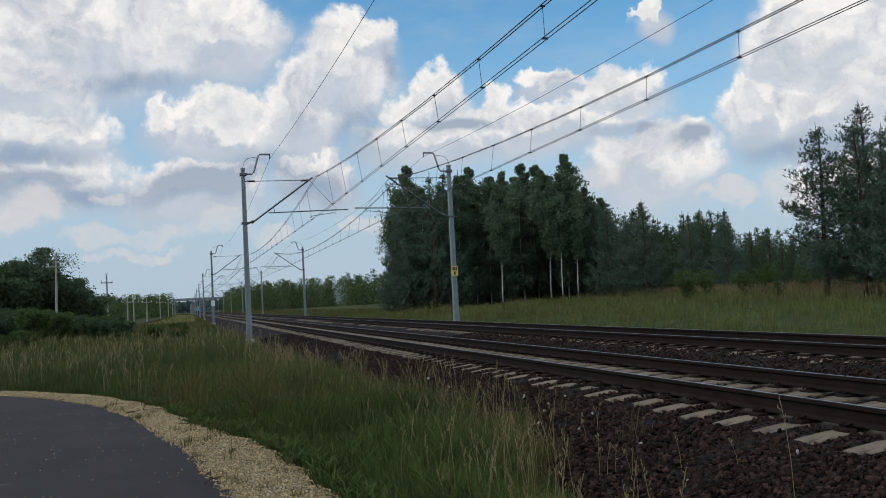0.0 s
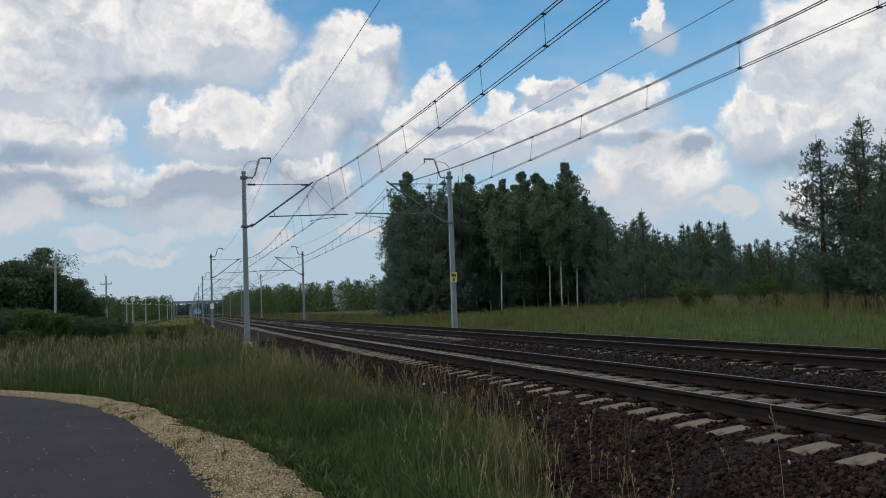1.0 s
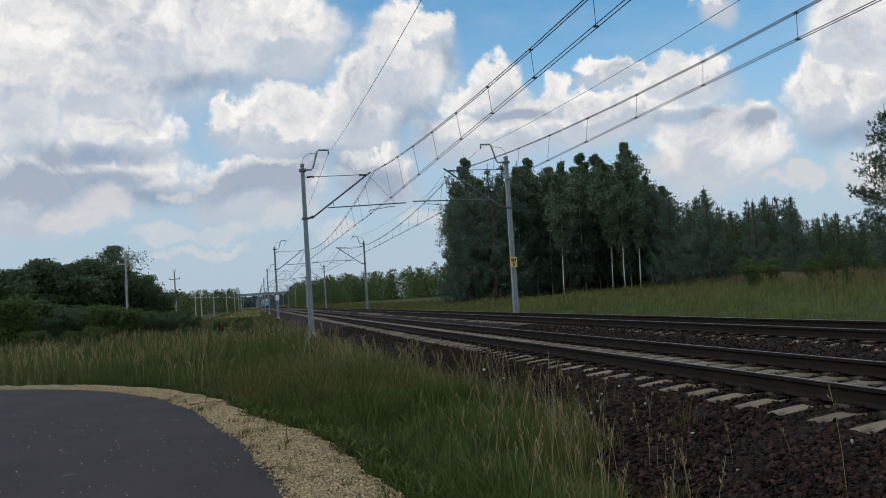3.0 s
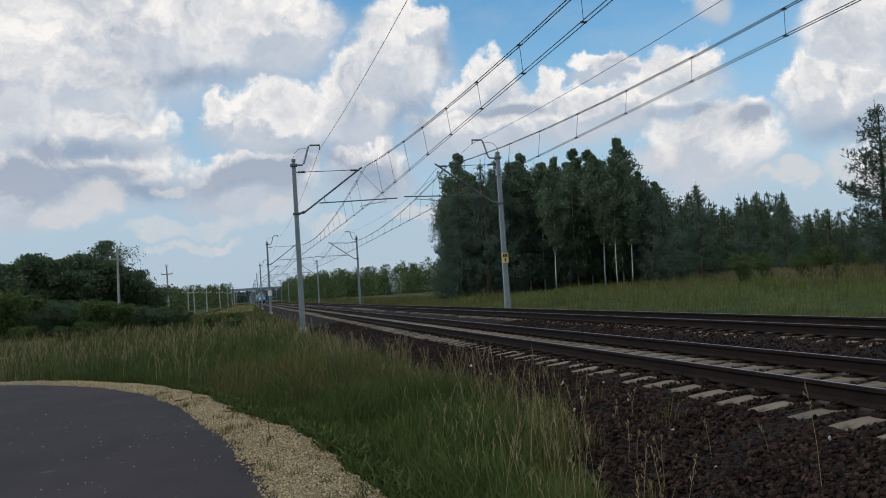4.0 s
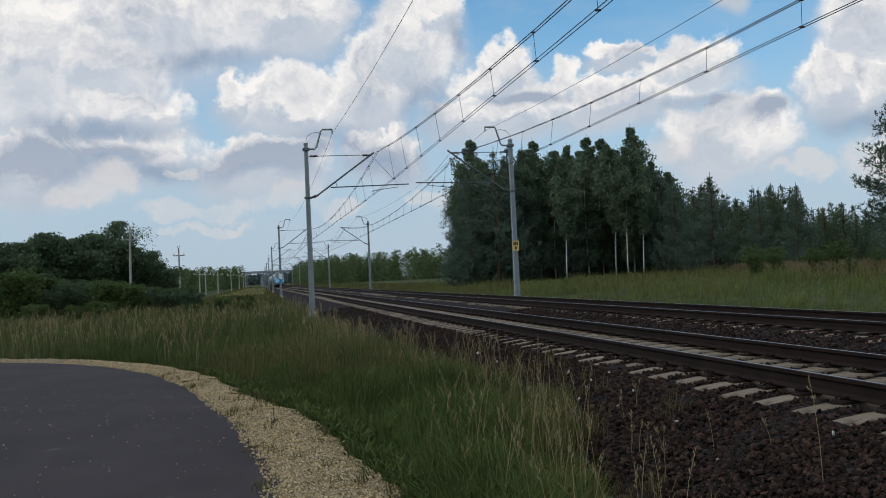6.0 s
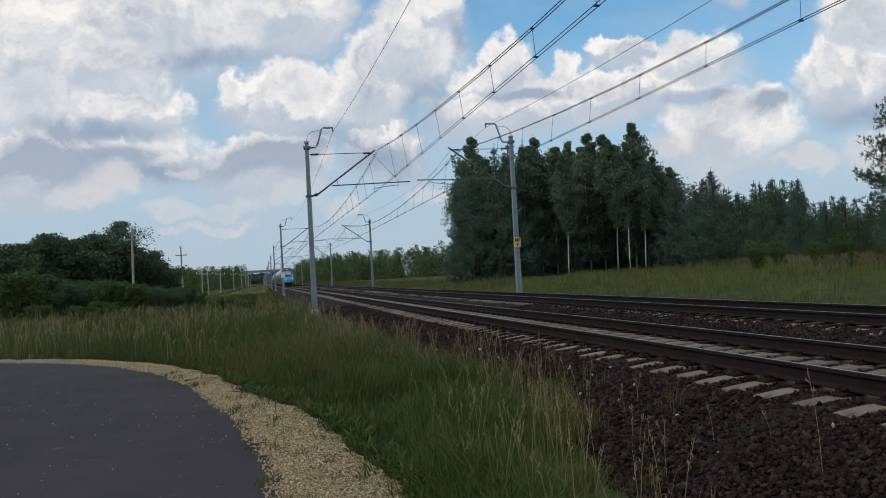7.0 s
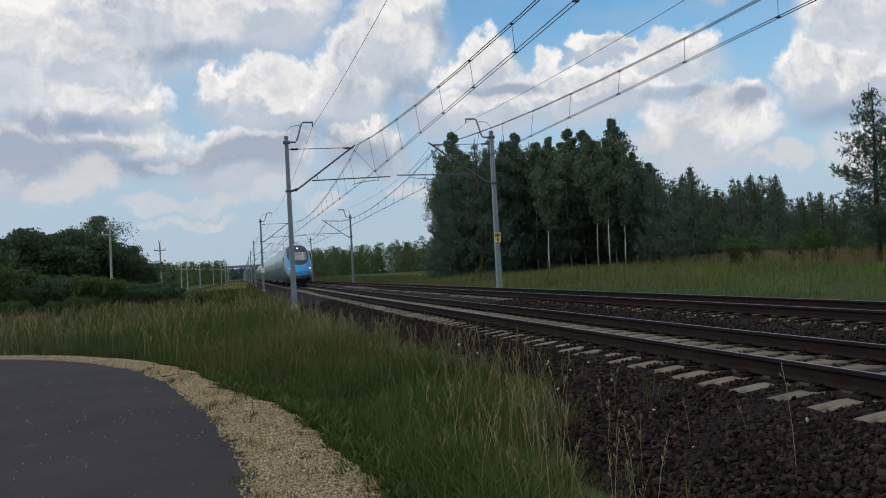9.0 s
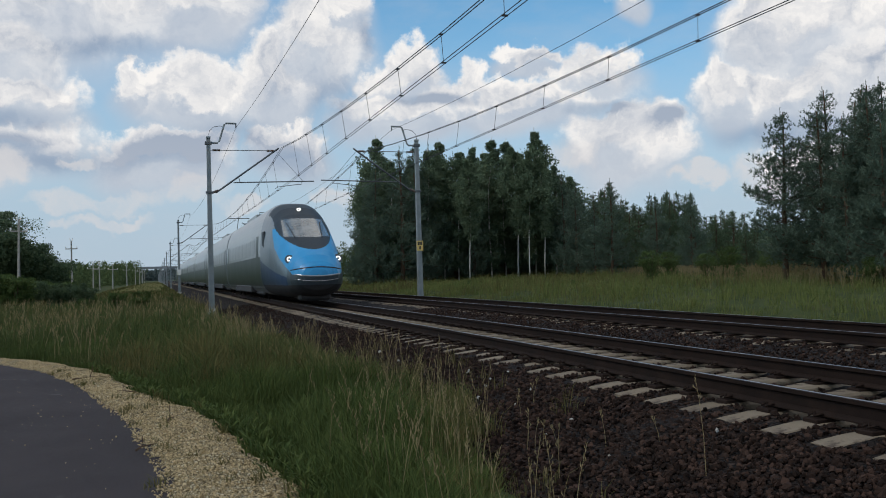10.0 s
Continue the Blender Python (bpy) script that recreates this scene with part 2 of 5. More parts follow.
GRASS = material("green_grass", (0.028, 0.052, 0.014), (0.108, 0.136, 0.040), 0.8, scale=0.5, fine=4, per="island", bump=0.0, through_light=0.3, gloss=0.12)
MEADOW = material("meadow_grass", (0.034, 0.056, 0.018), (0.112, 0.132, 0.046), 0.8, scale=0.4, fine=4, per="island", bump=0.0, through_light=0.3, gloss=0.12)
# brighter than GRASS: some of the sun on the bank is in the tone
BANK_GRASS = material("sunlit_bank_grass", (0.072, 0.102, 0.030), (0.182, 0.196, 0.066), 0.8, scale=0.3, fine=4, per="island", bump=0.0, through_light=0.35, gloss=0.12)
GRASS_DRY = material("ripening_grass", (0.062, 0.066, 0.022), (0.170, 0.142, 0.058), 0.8, scale=0.4, fine=4, per="island", bump=0.0, through_light=0.25, gloss=0.12)
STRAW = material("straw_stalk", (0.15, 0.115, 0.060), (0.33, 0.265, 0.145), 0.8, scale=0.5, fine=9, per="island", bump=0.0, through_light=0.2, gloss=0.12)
BIRCH_BARK = material("birch_bark", (0.34, 0.33, 0.31), (0.54, 0.52, 0.48), 0.8, scale=2, fine=18, spots=((0.05, 0.045, 0.04), 0.57, 0.66, 3.0))
PINE_BARK = material("pine_bark", (0.055, 0.038, 0.028), (0.12, 0.075, 0.048), 0.9, scale=3, fine=30, bump=0.6, gloss=0.12)
BIRCH_LEAF = material("birch_leaf", (0.078, 0.125, 0.080), (0.160, 0.205, 0.120), 0.6, scale=0.4, fine=3, per="island", bump=0.0, through_light=0.35, gloss=0.15)
NEEDLE = material("pine_needles", (0.064, 0.108, 0.084), (0.145, 0.190, 0.135), 0.65, scale=0.5, fine=3, per="island", bump=0.0, through_light=0.3, gloss=0.15)
YOUNG_NEEDLE = material("young_pine_needles", (0.050, 0.090, 0.056), (0.125, 0.170, 0.092), 0.65, scale=0.5, fine=3, per="island", bump=0.0, through_light=0.3, gloss=0.15)
SHRUB_LEAF = material("shrub_leaf", (0.040, 0.072, 0.024), (0.110, 0.150, 0.046), 0.65, scale=0.5, fine=3, per="island", bump=0.0, through_light=0.35, gloss=0.12)
THICKET_LEAF = material("thicket_leaf", (0.046, 0.078, 0.044), (0.105, 0.142, 0.072), 0.65, scale=0.3, fine=3, per="island", bump=0.0, through_light=0.3, gloss=0.12)
# lighter than the thicket's leaves, to paint in the sunlight on far trees
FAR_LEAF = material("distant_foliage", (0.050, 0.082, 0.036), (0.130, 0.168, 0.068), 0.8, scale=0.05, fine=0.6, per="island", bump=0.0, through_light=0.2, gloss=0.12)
# ripe grass made paler still: the sunlight on the far strip is in this colour
SUNLIT_GRASS = material("sunlit_meadow", (0.22, 0.215, 0.095), (0.40, 0.355, 0.17), 0.8, scale=0.2, fine=3, per="island", bump=0.0, through_light=0.25, gloss=0.12)
# leaf colour already mixed with the blue-grey haze of distance
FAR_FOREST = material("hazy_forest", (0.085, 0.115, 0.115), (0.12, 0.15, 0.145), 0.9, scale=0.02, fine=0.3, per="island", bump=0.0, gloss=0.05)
HEAD = material("blue_grey_paint", (0.080, 0.115, 0.140), (0.112, 0.148, 0.175), 0.35, metal=0.1, scale=0.6, fine=7, bump=0.02, coat=0.3)
SILVER = material("silver_paint", (0.21, 0.235, 0.245), (0.26, 0.285, 0.295), 0.32, metal=0.1, scale=0.5, fine=6, bump=0.02, coat=0.3)
BLUE = material("light_blue_paint", (0.006, 0.215, 0.47), (0.010, 0.255, 0.53), 0.45, scale=0.8, fine=8, bump=0.02, coat=0.2)
CHIN = material("grey_blue_chin", (0.030, 0.044, 0.055), (0.046, 0.062, 0.075), 0.35, scale=0.8, fine=8, bump=0.02, coat=0.2)
NAVY = material("dark_blue_paint", (0.010, 0.035, 0.090), (0.016, 0.045, 0.11), 0.4, scale=0.8, fine=8, bump=0.02, coat=0.5)
VISOR = material("dark_grey_visor", (0.016, 0.024, 0.033), (0.026, 0.036, 0.046), 0.5, scale=0.8, fine=8, bump=0.02, gloss=0.25)
SKIRT = material("dark_underframe", (0.018, 0.018, 0.02), (0.04, 0.04, 0.042), 0.75, scale=2, fine=30, bump=0.2)
# glass nearly as pale as the body: mirrored sky is put into its colour
BAND = material("sky_grey_side_glass", (0.185, 0.205, 0.21), (0.225, 0.245, 0.25), 0.3, scale=0.7, fine=8, bump=0.01, gloss=0.3)
# dark green-grey that paints the ground's reflection into the lower sides
LOWER = material("reflected_ground_tone", (0.036, 0.050, 0.043), (0.060, 0.078, 0.068), 0.35, scale=0.6, fine=8, bump=0.02, gloss=0.2)
WINDSCREEN = material("windscreen_glass", (0.06, 0.075, 0.08), (0.15, 0.17, 0.18), 0.10, scale=1.6, fine=6, bump=0.01, coat=0.8)
LAMP = material("lit_headlamp", (0.9, 0.9, 0.9), (1, 1, 1), 0.3, emit=(1.0, 0.98, 0.95, 1.5), bump=0.0)
LAMP_RING = material("lamp_housing", (0.05, 0.06, 0.07), (0.08, 0.09, 0.10), 0.3, scale=4, fine=20, bump=0.02)


# ---- mesh helpers ----
def quick(name, verts, faces):
    """A mesh from arrays of verts (N, 3) and faces (M, k)."""
    verts, faces = np.asarray(verts, np.float32), np.asarray(faces, np.int32)
    me = bpy.data.meshes.new(name)
    k = faces.shape[1]
    me.vertices.add(len(verts))
    me.vertices.foreach_set("co", verts.ravel())
    me.loops.add(faces.size)
    me.loops.foreach_set("vertex_index", faces.ravel())
    me.polygons.add(len(faces))
    me.polygons.foreach_set("loop_start", np.arange(0, faces.size, k, dtype=np.int32))
    me.update(calc_edges=True)
    me.validate()
    me.shade_flat()
    return me


def put(name, me, mat, parent=None, label="", smooth=False):
    ob = new(name, me)
    if mat and not me.materials:
        me.materials.append(mat)
    if smooth:
        me.shade_smooth()
    ob.parent = parent
    return tagged(ob, label)


def part(name, bm, mat, parent=None, label="", smooth=False):
    me = bpy.data.meshes.new(name)
    bm.to_mesh(me)
    bm.free()
    return put(name, me, mat, parent, label, smooth)


def empty(name, m, label, category, group=""):
    ob = new(name)
    ob.matrix_basis = m
    return tagged(ob, label, category, group)


def box(bm, x0, x1, y0, y1, z0, z1, bevel=0.0):
    made = bmesh.ops.create_cube(bm, size=1.0, matrix=Matrix.Translation(((x0 + x1) / 2, (y0 + y1) / 2, (z0 + z1) / 2)) @ Matrix.Diagonal((x1 - x0, y1 - y0, z1 - z0, 1)))
    if bevel:
        edges = list({e for v in made["verts"] for e in v.link_edges})
        bmesh.ops.bevel(bm, geom=edges, offset=bevel, segments=1, affect="EDGES")
    return bm


def boxed(x0, x1, y0, y1, z0, z1, bevel=0.0):
    return box(bmesh.new(), x0, x1, y0, y1, z0, z1, bevel)


def tube(points, radii, sides=8, caps=True):
    """A bent tube through points; radii one or one each."""
    bm = bmesh.new()
    points = [Vector(p) for p in points]
    radii = [float(k) for k in radii] if isinstance(radii, (list, tuple)) else [float(radii)] * len(points)
    rings = []
    for i, p in enumerate(points):
        d = (points[min(i + 1, len(points) - 1)] - points[max(i - 1, 0)]).normalized()
        side = d.cross(Vector((0, 0, 1)) if abs(d.z) < 0.9 else Vector((1, 0, 0))).normalized()
        up = side.cross(d)
        rings.append([bm.verts.new(p + radii[i] * (side * math.cos(2 * math.pi * k / sides) + up * math.sin(2 * math.pi * k / sides))) for k in range(sides)])
    for a, b in zip(rings, rings[1:]):
        for k in range(sides):
            bm.faces.new((a[k], a[(k + 1) % sides], b[(k + 1) % sides], b[k]))
    if caps:
        bm.faces.new(rings[0])
        bm.faces.new(rings[-1][::-1])
    bmesh.ops.recalc_face_normals(bm, faces=bm.faces)
    return bm


def merge(bm, other):
    me = bpy.data.meshes.new("tmp")
    other.to_mesh(me)
    other.free()
    bm.from_mesh(me)
    bpy.data.meshes.remove(me)
    return bm


def extruded(profile, ys, sag=None):
    """A closed (x, z) profile carried along y."""
    bm = bmesh.new()
    rings = [[bm.verts.new((x, y, z)) for x, z in profile] for y in ys]
    for a, b in zip(rings, rings[1:]):
        for k in range(len(profile)):
            j = (k + 1) % len(profile)
            bm.faces.new((a[k], a[j], b[j], b[k]))
    bm.faces.new(rings[0])
    bm.faces.new(rings[-1][::-1])
    bmesh.ops.recalc_face_normals(bm, faces=bm.faces)
    return bm


# ---- ground ----
FAR = 4.2                                   # the second track's axis; the first is x = 0, rail tops z = 0
GX = [-2500, -400, -60, -30, -12, -5.0, -4.2, -3.3, -2.0, 6.2, 7.4, 9.5, 14, 30, 60, 400, 2500]
GZ = [-3.0, -1.5, -0.9, -0.75, -0.56, -0.50, -0.58, -0.62, -0.78, -0.78, -0.50, -0.16, -0.02, 0.30, 0.6, 1.5, 4.0]


def ground_z(x, y):
    return np.interp(x, GX, GZ)


xs = np.array([-2500, -1500, -900, -500, -300, -200, -140, -100, -75, *np.arange(-60, -12, 2.0), *np.arange(-12, -2, 0.25), -2, 0, 2, 4, 6, *np.arange(6.4, 16, 0.4), *np.arange(16, 60, 2.0), 75, 100, 140, 200, 300, 500, 900, 1500, 2500], float)
ys = np.array([-300, -120, -50, *np.arange(-20, 60, 0.5), *np.arange(60, 160, 2.0), *np.arange(160, 500, 12.0), 600, 800, 1100, 1500, 2000, 3000], float)
X, Y = np.meshgrid(xs, ys)
rng = np.random.default_rng(3)
Z = ground_z(X, Y) + np.where((np.abs(X) < 60) & (Y < 160), 0.03, 0.0) * rng.standard_normal(X.shape) * (np.abs(X + 5) > 1.0)
V = np.stack([X, Y, Z], -1).reshape(-1, 3)
w = len(xs)
i = (np.arange(len(ys) - 1)[:, None] * w + np.arange(w - 1)[None, :]).ravel()
tagged(put("ground", quick("ground", V, np.stack([i, i + 1, i + w + 1, i + w], -1)), EARTH, smooth=True), "green and brown rough turf along the line", "ground", kind="structure")

# the paved bend and its gravel margin: inner edge and outer edge of the margin, near to far
INNER = [(-5.80, -8), (-5.82, 3), (-5.88, 6.7), (-5.96, 8.45), (-6.10, 9.5), (-6.24, 10.65), (-6.45, 11.6), (-6.88, 13.85), (-7.35, 15.6), (-7.94, 17.3), (-9.2, 19.7), (-11.0, 21.7), (-14.0, 23.6), (-20, 25.6), (-34, 28)]
OUTER = [(-4.55, -8), (-4.72, 3), (-4.92, 6.6), (-5.09, 8.3), (-5.19, 9.35), (-5.35, 10.55), (-5.54, 11.55), (-6.10, 13.3), (-6.55, 15.6), (-7.0, 17.0), (-8.2, 19.55), (-10.8, 22.7), (-14.1, 24.5), (-20.3, 26.4), (-34.2, 28.9)]


def smooth_line(points, step):
    """A Catmull-Rom line through points, evenly sampled by share of length."""
    p = np.array([points[0], *points, points[-1]], float)
    line = []
    for a, b, c, d in zip(p, p[1:], p[2:], p[3:]):
        for s in np.arange(0, 1, step):
            line.append(0.5 * (2 * b + (c - a) * s + (2 * a - 5 * b + 4 * c - d) * s * s + (3 * b - a - 3 * c + d) * s ** 3))
    return np.array([*line, p[-1]])


inner, outer = smooth_line(INNER, 0.04), smooth_line(OUTER, 0.04)
rag = np.random.default_rng(5)
wob = np.convolve(rag.standard_normal(len(inner)), np.ones(3) / 3, "same")[:, None]
wob2 = np.convolve(rag.standard_normal(len(outer)), np.ones(5) / 5, "same")[:, None]
side = (outer - inner) / np.linalg.norm(outer - inner, axis=1, keepdims=True)
inner_r, outer_r = inner + side * wob * 0.035, outer + side * wob2 * 0.10
bm = bmesh.new()
ring = [*[(x, y) for x, y in inner + side * 0.12], (-34, -8)]
face = bm.faces.new([bm.verts.new((x, y, -0.425)) for x, y in ring])
deep = bmesh.ops.extrude_face_region(bm, geom=[face])
bmesh.ops.translate(bm, verts=[v for v in deep["geom"] if isinstance(v, bmesh.types.BMVert)], vec=(0, 0, -0.4))
bmesh.ops.recalc_face_normals(bm, faces=bm.faces)
tagged(part("road", bm, ASPHALT), "dark grey asphalt bend with pale scuffs", "road", kind="structure")
cols = 9
G = []
for k in range(cols):
    s = k / (cols - 1)
    p = inner_r * (1 - s) + outer_r * s
    z = -0.425 + 0.035 * math.sin(math.pi * min(1, s * 1.15)) + (0.0 if 0 < k < cols - 1 else -0.03) + 0.012 * rag.standard_normal(len(p))
    G.append(np.column_stack([p, z - (0.10 if k == cols - 1 else 0)]))
G = np.stack(G, 1)
i = (np.arange(len(inner) - 1)[:, None] * cols + np.arange(cols - 1)[None, :]).ravel()
margin = put("gravel_margin", quick("gravel_margin", G.reshape(-1, 3), np.stack([i, i + 1, i + cols + 1, i + cols], -1)), GRAVEL_BED, smooth=True)
tagged(margin, "tan crushed-stone margin beside the asphalt", "gravel", kind="structure")


def margin_xy(count, seed, y_max):
    r = np.random.default_rng(seed)
    keep = np.where((inner[:, 1] > 4.5) & (inner[:, 1] < y_max))[0]
    lengths = np.linalg.norm(np.diff(inner[keep[0]:keep[-1] + 2], axis=0), axis=1)
    t = np.interp(r.random(count) * lengths.sum(), np.cumsum(lengths), keep)
    a = np.stack([np.interp(t, np.arange(len(inner)), inner_r[:, c]) for c in (0, 1)], -1)
    b = np.stack([np.interp(t, np.arange(len(inner)), outer_r[:, c]) for c in (0, 1)], -1)
    s = r.random((count, 1)) * 1.03 - 0.02
    return a * (1 - s) + b * s, s[:, 0]


# ---- loose stone ----
PHI = (1 + 5 ** 0.5) / 2
ICO_V = np.array([(-1, PHI, 0), (1, PHI, 0), (-1, -PHI, 0), (1, -PHI, 0), (0, -1, PHI), (0, 1, PHI), (0, -1, -PHI), (0, 1, -PHI), (PHI, 0, -1), (PHI, 0, 1), (-PHI, 0, -1), (-PHI, 0, 1)]) / 1.902
ICO_F = np.array([(0, 11, 5), (0, 5, 1), (0, 1, 7), (0, 7, 10), (0, 10, 11), (1, 5, 9), (5, 11, 4), (11, 10, 2), (10, 7, 6), (7, 1, 8), (3, 9, 4), (3, 4, 2), (3, 2, 6), (3, 6, 8), (3, 8, 9), (4, 9, 5), (2, 4, 11), (6, 2, 10), (8, 6, 7), (9, 8, 1)])
OCT_V = np.array([(1, 0, 0), (-1, 0, 0), (0, 1, 0), (0, -1, 0), (0, 0, 1), (0, 0, -1)], float)
OCT_F = np.array([(0, 2, 4), (2, 1, 4), (1, 3, 4), (3, 0, 4), (2, 0, 5), (1, 2, 5), (3, 1, 5), (0, 3, 5)])


def turns(r, count):
    q = r.standard_normal((count, 4))
    q /= np.linalg.norm(q, axis=1, keepdims=True)
    a, b, c, d = q.T
    return np.stack([np.stack([1 - 2 * (c * c + d * d), 2 * (b * c - a * d), 2 * (b * d + a * c)], -1),
                     np.stack([2 * (b * c + a * d), 1 - 2 * (b * b + d * d), 2 * (c * d - a * b)], -1),
                     np.stack([2 * (b * d - a * c), 2 * (c * d + a * b), 1 - 2 * (b * b + c * c)], -1)], 1)


def stones(name, places, sizes, seed, shape=(ICO_V, ICO_F)):
    r = np.random.default_rng(seed)
    base, faces = shape
    count = len(places)
    v = base[None] * (1 + 0.30 * r.standard_normal((count, len(base), 1)).clip(-1.6, 1.6)) * (0.5 + 0.6 * r.random((count, 1, 3)))
    v = np.einsum("nij,nkj->nki", turns(r, count), v) * (np.asarray(sizes)[:, None, None] / 2) + np.asarray(places)[:, None, :]
    f = faces[None] + (np.arange(count) * len(base))[:, None, None]
    return quick(name, v.reshape(-1, 3), f.reshape(-1, 3))


BX = [-3.75, -3.3, -1.75, -1.32, -0.9, -0.6, 0.6, 0.9, 1.32, 2.1, 2.9, FAR - 0.9, FAR + 0.9, FAR + 1.32, FAR + 1.75, 7.3, 7.7]
BZ = [-0.74, -0.60, -0.30, -0.275, -0.225, -0.268, -0.268, -0.225, -0.225, -0.25, -0.188, -0.155, -0.155, -0.175, -0.21, -0.50, -0.70]


def ballast_z(x):
    return np.interp(x, BX, BZ)


bx = np.array([-3.75, -3.5, -3.3, -3.0, -2.7, -2.4, -2.1, -1.75, -1.32, -0.9, -0.6, -0.4, 0.4, 0.6, 0.9, 1.32, 1.7, 2.1, 2.5, 2.9, 3.3, 3.8, 4.6, 5.1, 5.52, 5.95, 6.4, 6.9, 7.3, 7.7])
by = np.array([*np.arange(-30, 60, 0.4), *np.arange(60, 200, 3.0), 230, 300, 400, 600, 900, 1300, 1700])
X, Y = np.meshgrid(bx, by)
Z = ballast_z(X) + 0.012 * rng.standard_normal(X.shape)
w = len(bx)
i = (np.arange(len(by) - 1)[:, None] * w + np.arange(w - 1)[None, :]).ravel()
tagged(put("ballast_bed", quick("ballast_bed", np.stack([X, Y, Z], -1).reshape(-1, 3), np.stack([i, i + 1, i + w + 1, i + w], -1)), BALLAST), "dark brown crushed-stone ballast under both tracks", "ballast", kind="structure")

r = np.random.default_rng(11)
spots = [np.column_stack([r.uniform(-3.65, -1.28, 22000), 4.2 + 20 * r.random(22000) ** 1.25]),
         np.column_stack([r.uniform(-3.5, -1.35, 4500), r.uniform(24, 46, 4500)]),
         np.column_stack([r.uniform(-0.66, 0.66, 4000), r.uniform(6, 22, 4000)]),
         np.column_stack([r.uniform(-1.32, -0.84, 2500), r.uniform(5, 20, 2500)]),
         np.column_stack([r.uniform(1.25, 3.3, 7500), r.uniform(7, 30, 7500)])]
spots = np.concatenate(spots)
on_sleeper = (np.abs(((spots[:, 1] + 0.3 - 0.375) % 0.6) - 0.3) < 0.16) & (np.abs(spots[:, 0]) < 1.36)
spots = spots[~on_sleeper]
size = r.uniform(0.030, 0.070, len(spots)) * (0.9 + 0.25 * r.random(len(spots)) ** 4)
spot3 = np.column_stack([spots, ballast_z(spots[:, 0]) + size * 0.12 + 0.012 * r.random(len(spots))])
near = spot3[:, 1] < 11.5
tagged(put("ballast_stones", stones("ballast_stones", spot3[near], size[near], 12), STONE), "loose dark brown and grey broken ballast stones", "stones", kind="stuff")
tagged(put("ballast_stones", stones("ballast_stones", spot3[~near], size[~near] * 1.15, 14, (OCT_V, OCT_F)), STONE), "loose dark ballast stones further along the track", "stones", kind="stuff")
some = np.column_stack([r.uniform(-3.2, -1.4, 22), r.uniform(5, 20, 22)])
tagged(put("pale_stones", stones("pale_stones", np.column_stack([some, ballast_z(some[:, 0]) + 0.03]), r.uniform(0.025, 0.055, 22), 13), PALE_STONE), "a few pale limestone pieces lying among dark ballast", "stones", kind="stuff")
xy, share = margin_xy(15000, 21, 21)
size = r.uniform(0.014, 0.034, len(xy))
tagged(put("gravel_stones", stones("gravel_stones", np.column_stack([xy, -0.425 + 0.035 * np.sin(np.pi * np.clip(share * 1.15, 0, 1)) - 0.06 * np.clip((share - 0.88) / 0.12, 0, 1) + size * 0.15]), size, 22, (OCT_V, OCT_F)), GRAVEL), "small tan crushed stones of the road margin", "stones", kind="stuff")
grit = np.column_stack([r.uniform(-9.5, -6.2, 240), r.uniform(6, 16, 240)])
grit = grit[grit[:, 0] < np.interp(grit[:, 1], [p[1] for p in INNER], [p[0] for p in INNER]) - 0.03]
tagged(put("grit", stones("grit", np.column_stack([grit, np.full(len(grit), -0.42)]), r.uniform(0.008, 0.022, len(grit)), 23, (OCT_V, OCT_F)), GRAVEL), "stray pale grit lying on the asphalt", "grit", kind="stuff")


# ---- the two tracks ----
FAR_Z = 0.07
RAIL = [(-0.075, -0.172), (0.075, -0.172), (0.075, -0.160), (0.012, -0.135), (0.010, -0.052), (0.036, -0.038), (0.036, -0.006), (0.028, -0.002), (-0.028, -0.002), (-0.036, -0.006), (-0.036, -0.038), (-0.010, -0.052), (-0.012, -0.135), (-0.075, -0.160)]
RUN_Y = [-30, 0, 10, 30, 60, 120, 250, 500, 900, 1600]


def sleeper_mesh():
    """A prestressed sleeper: higher at the rail seats, lower in the middle, with chamfered edges."""
    bm = bmesh.new()
    rows = []
    for x, top, half in ((-1.30, -0.262, 0.135), (-1.22, -0.250, 0.14), (-0.98, -0.222, 0.14), (-0.55, -0.205, 0.14), (-0.3, -0.225, 0.115), (0.3, -0.225, 0.115), (0.55, -0.205, 0.14), (0.98, -0.222, 0.14), (1.22, -0.250, 0.14), (1.30, -0.262, 0.135)):
        rows.append([bm.verts.new(p) for p in ((x, -half - 0.015, -0.42), (x, -half, top - 0.025), (x, -half + 0.025, top), (x, half - 0.025, top), (x, half, top - 0.025), (x, half + 0.015, -0.42))])
    for a, b in zip(rows, rows[1:]):
        for k in range(5):
            bm.faces.new((a[k], b[k], b[k + 1], a[k + 1]))
    bm.faces.new(rows[0])
    bm.faces.new(rows[-1][::-1])
    bmesh.ops.recalc_face_normals(bm, faces=bm.faces)
    me = bpy.data.meshes.new("sleeper")
    bm.to_mesh(me)
    bm.free()
    me.materials.append(CONCRETE)
    return me


SLEEPER = sleeper_mesh()


def clip_mesh():
    bm = tube([(-0.035, -0.05, -0.150), (0.0, -0.055, -0.150), (0.035, -0.03, -0.165), (0.0, 0.0, -0.140), (0.035, 0.03, -0.165), (0.0, 0.055, -0.150), (-0.035, 0.05, -0.150)], 0.011, 5)
    me = bpy.data.meshes.new("rail_clip")
    bm.to_mesh(me)
    bm.free()
    me.materials.append(RUST)
    return me


CLIPS = clip_mesh()
_bm = boxed(-0.165, 0.165, -0.085, 0.085, -0.235, -0.185, 0.008)
PLATE = bpy.data.meshes.new("base_plate")
_bm.to_mesh(PLATE)
_bm.free()
PLATE.materials.append(RUST)


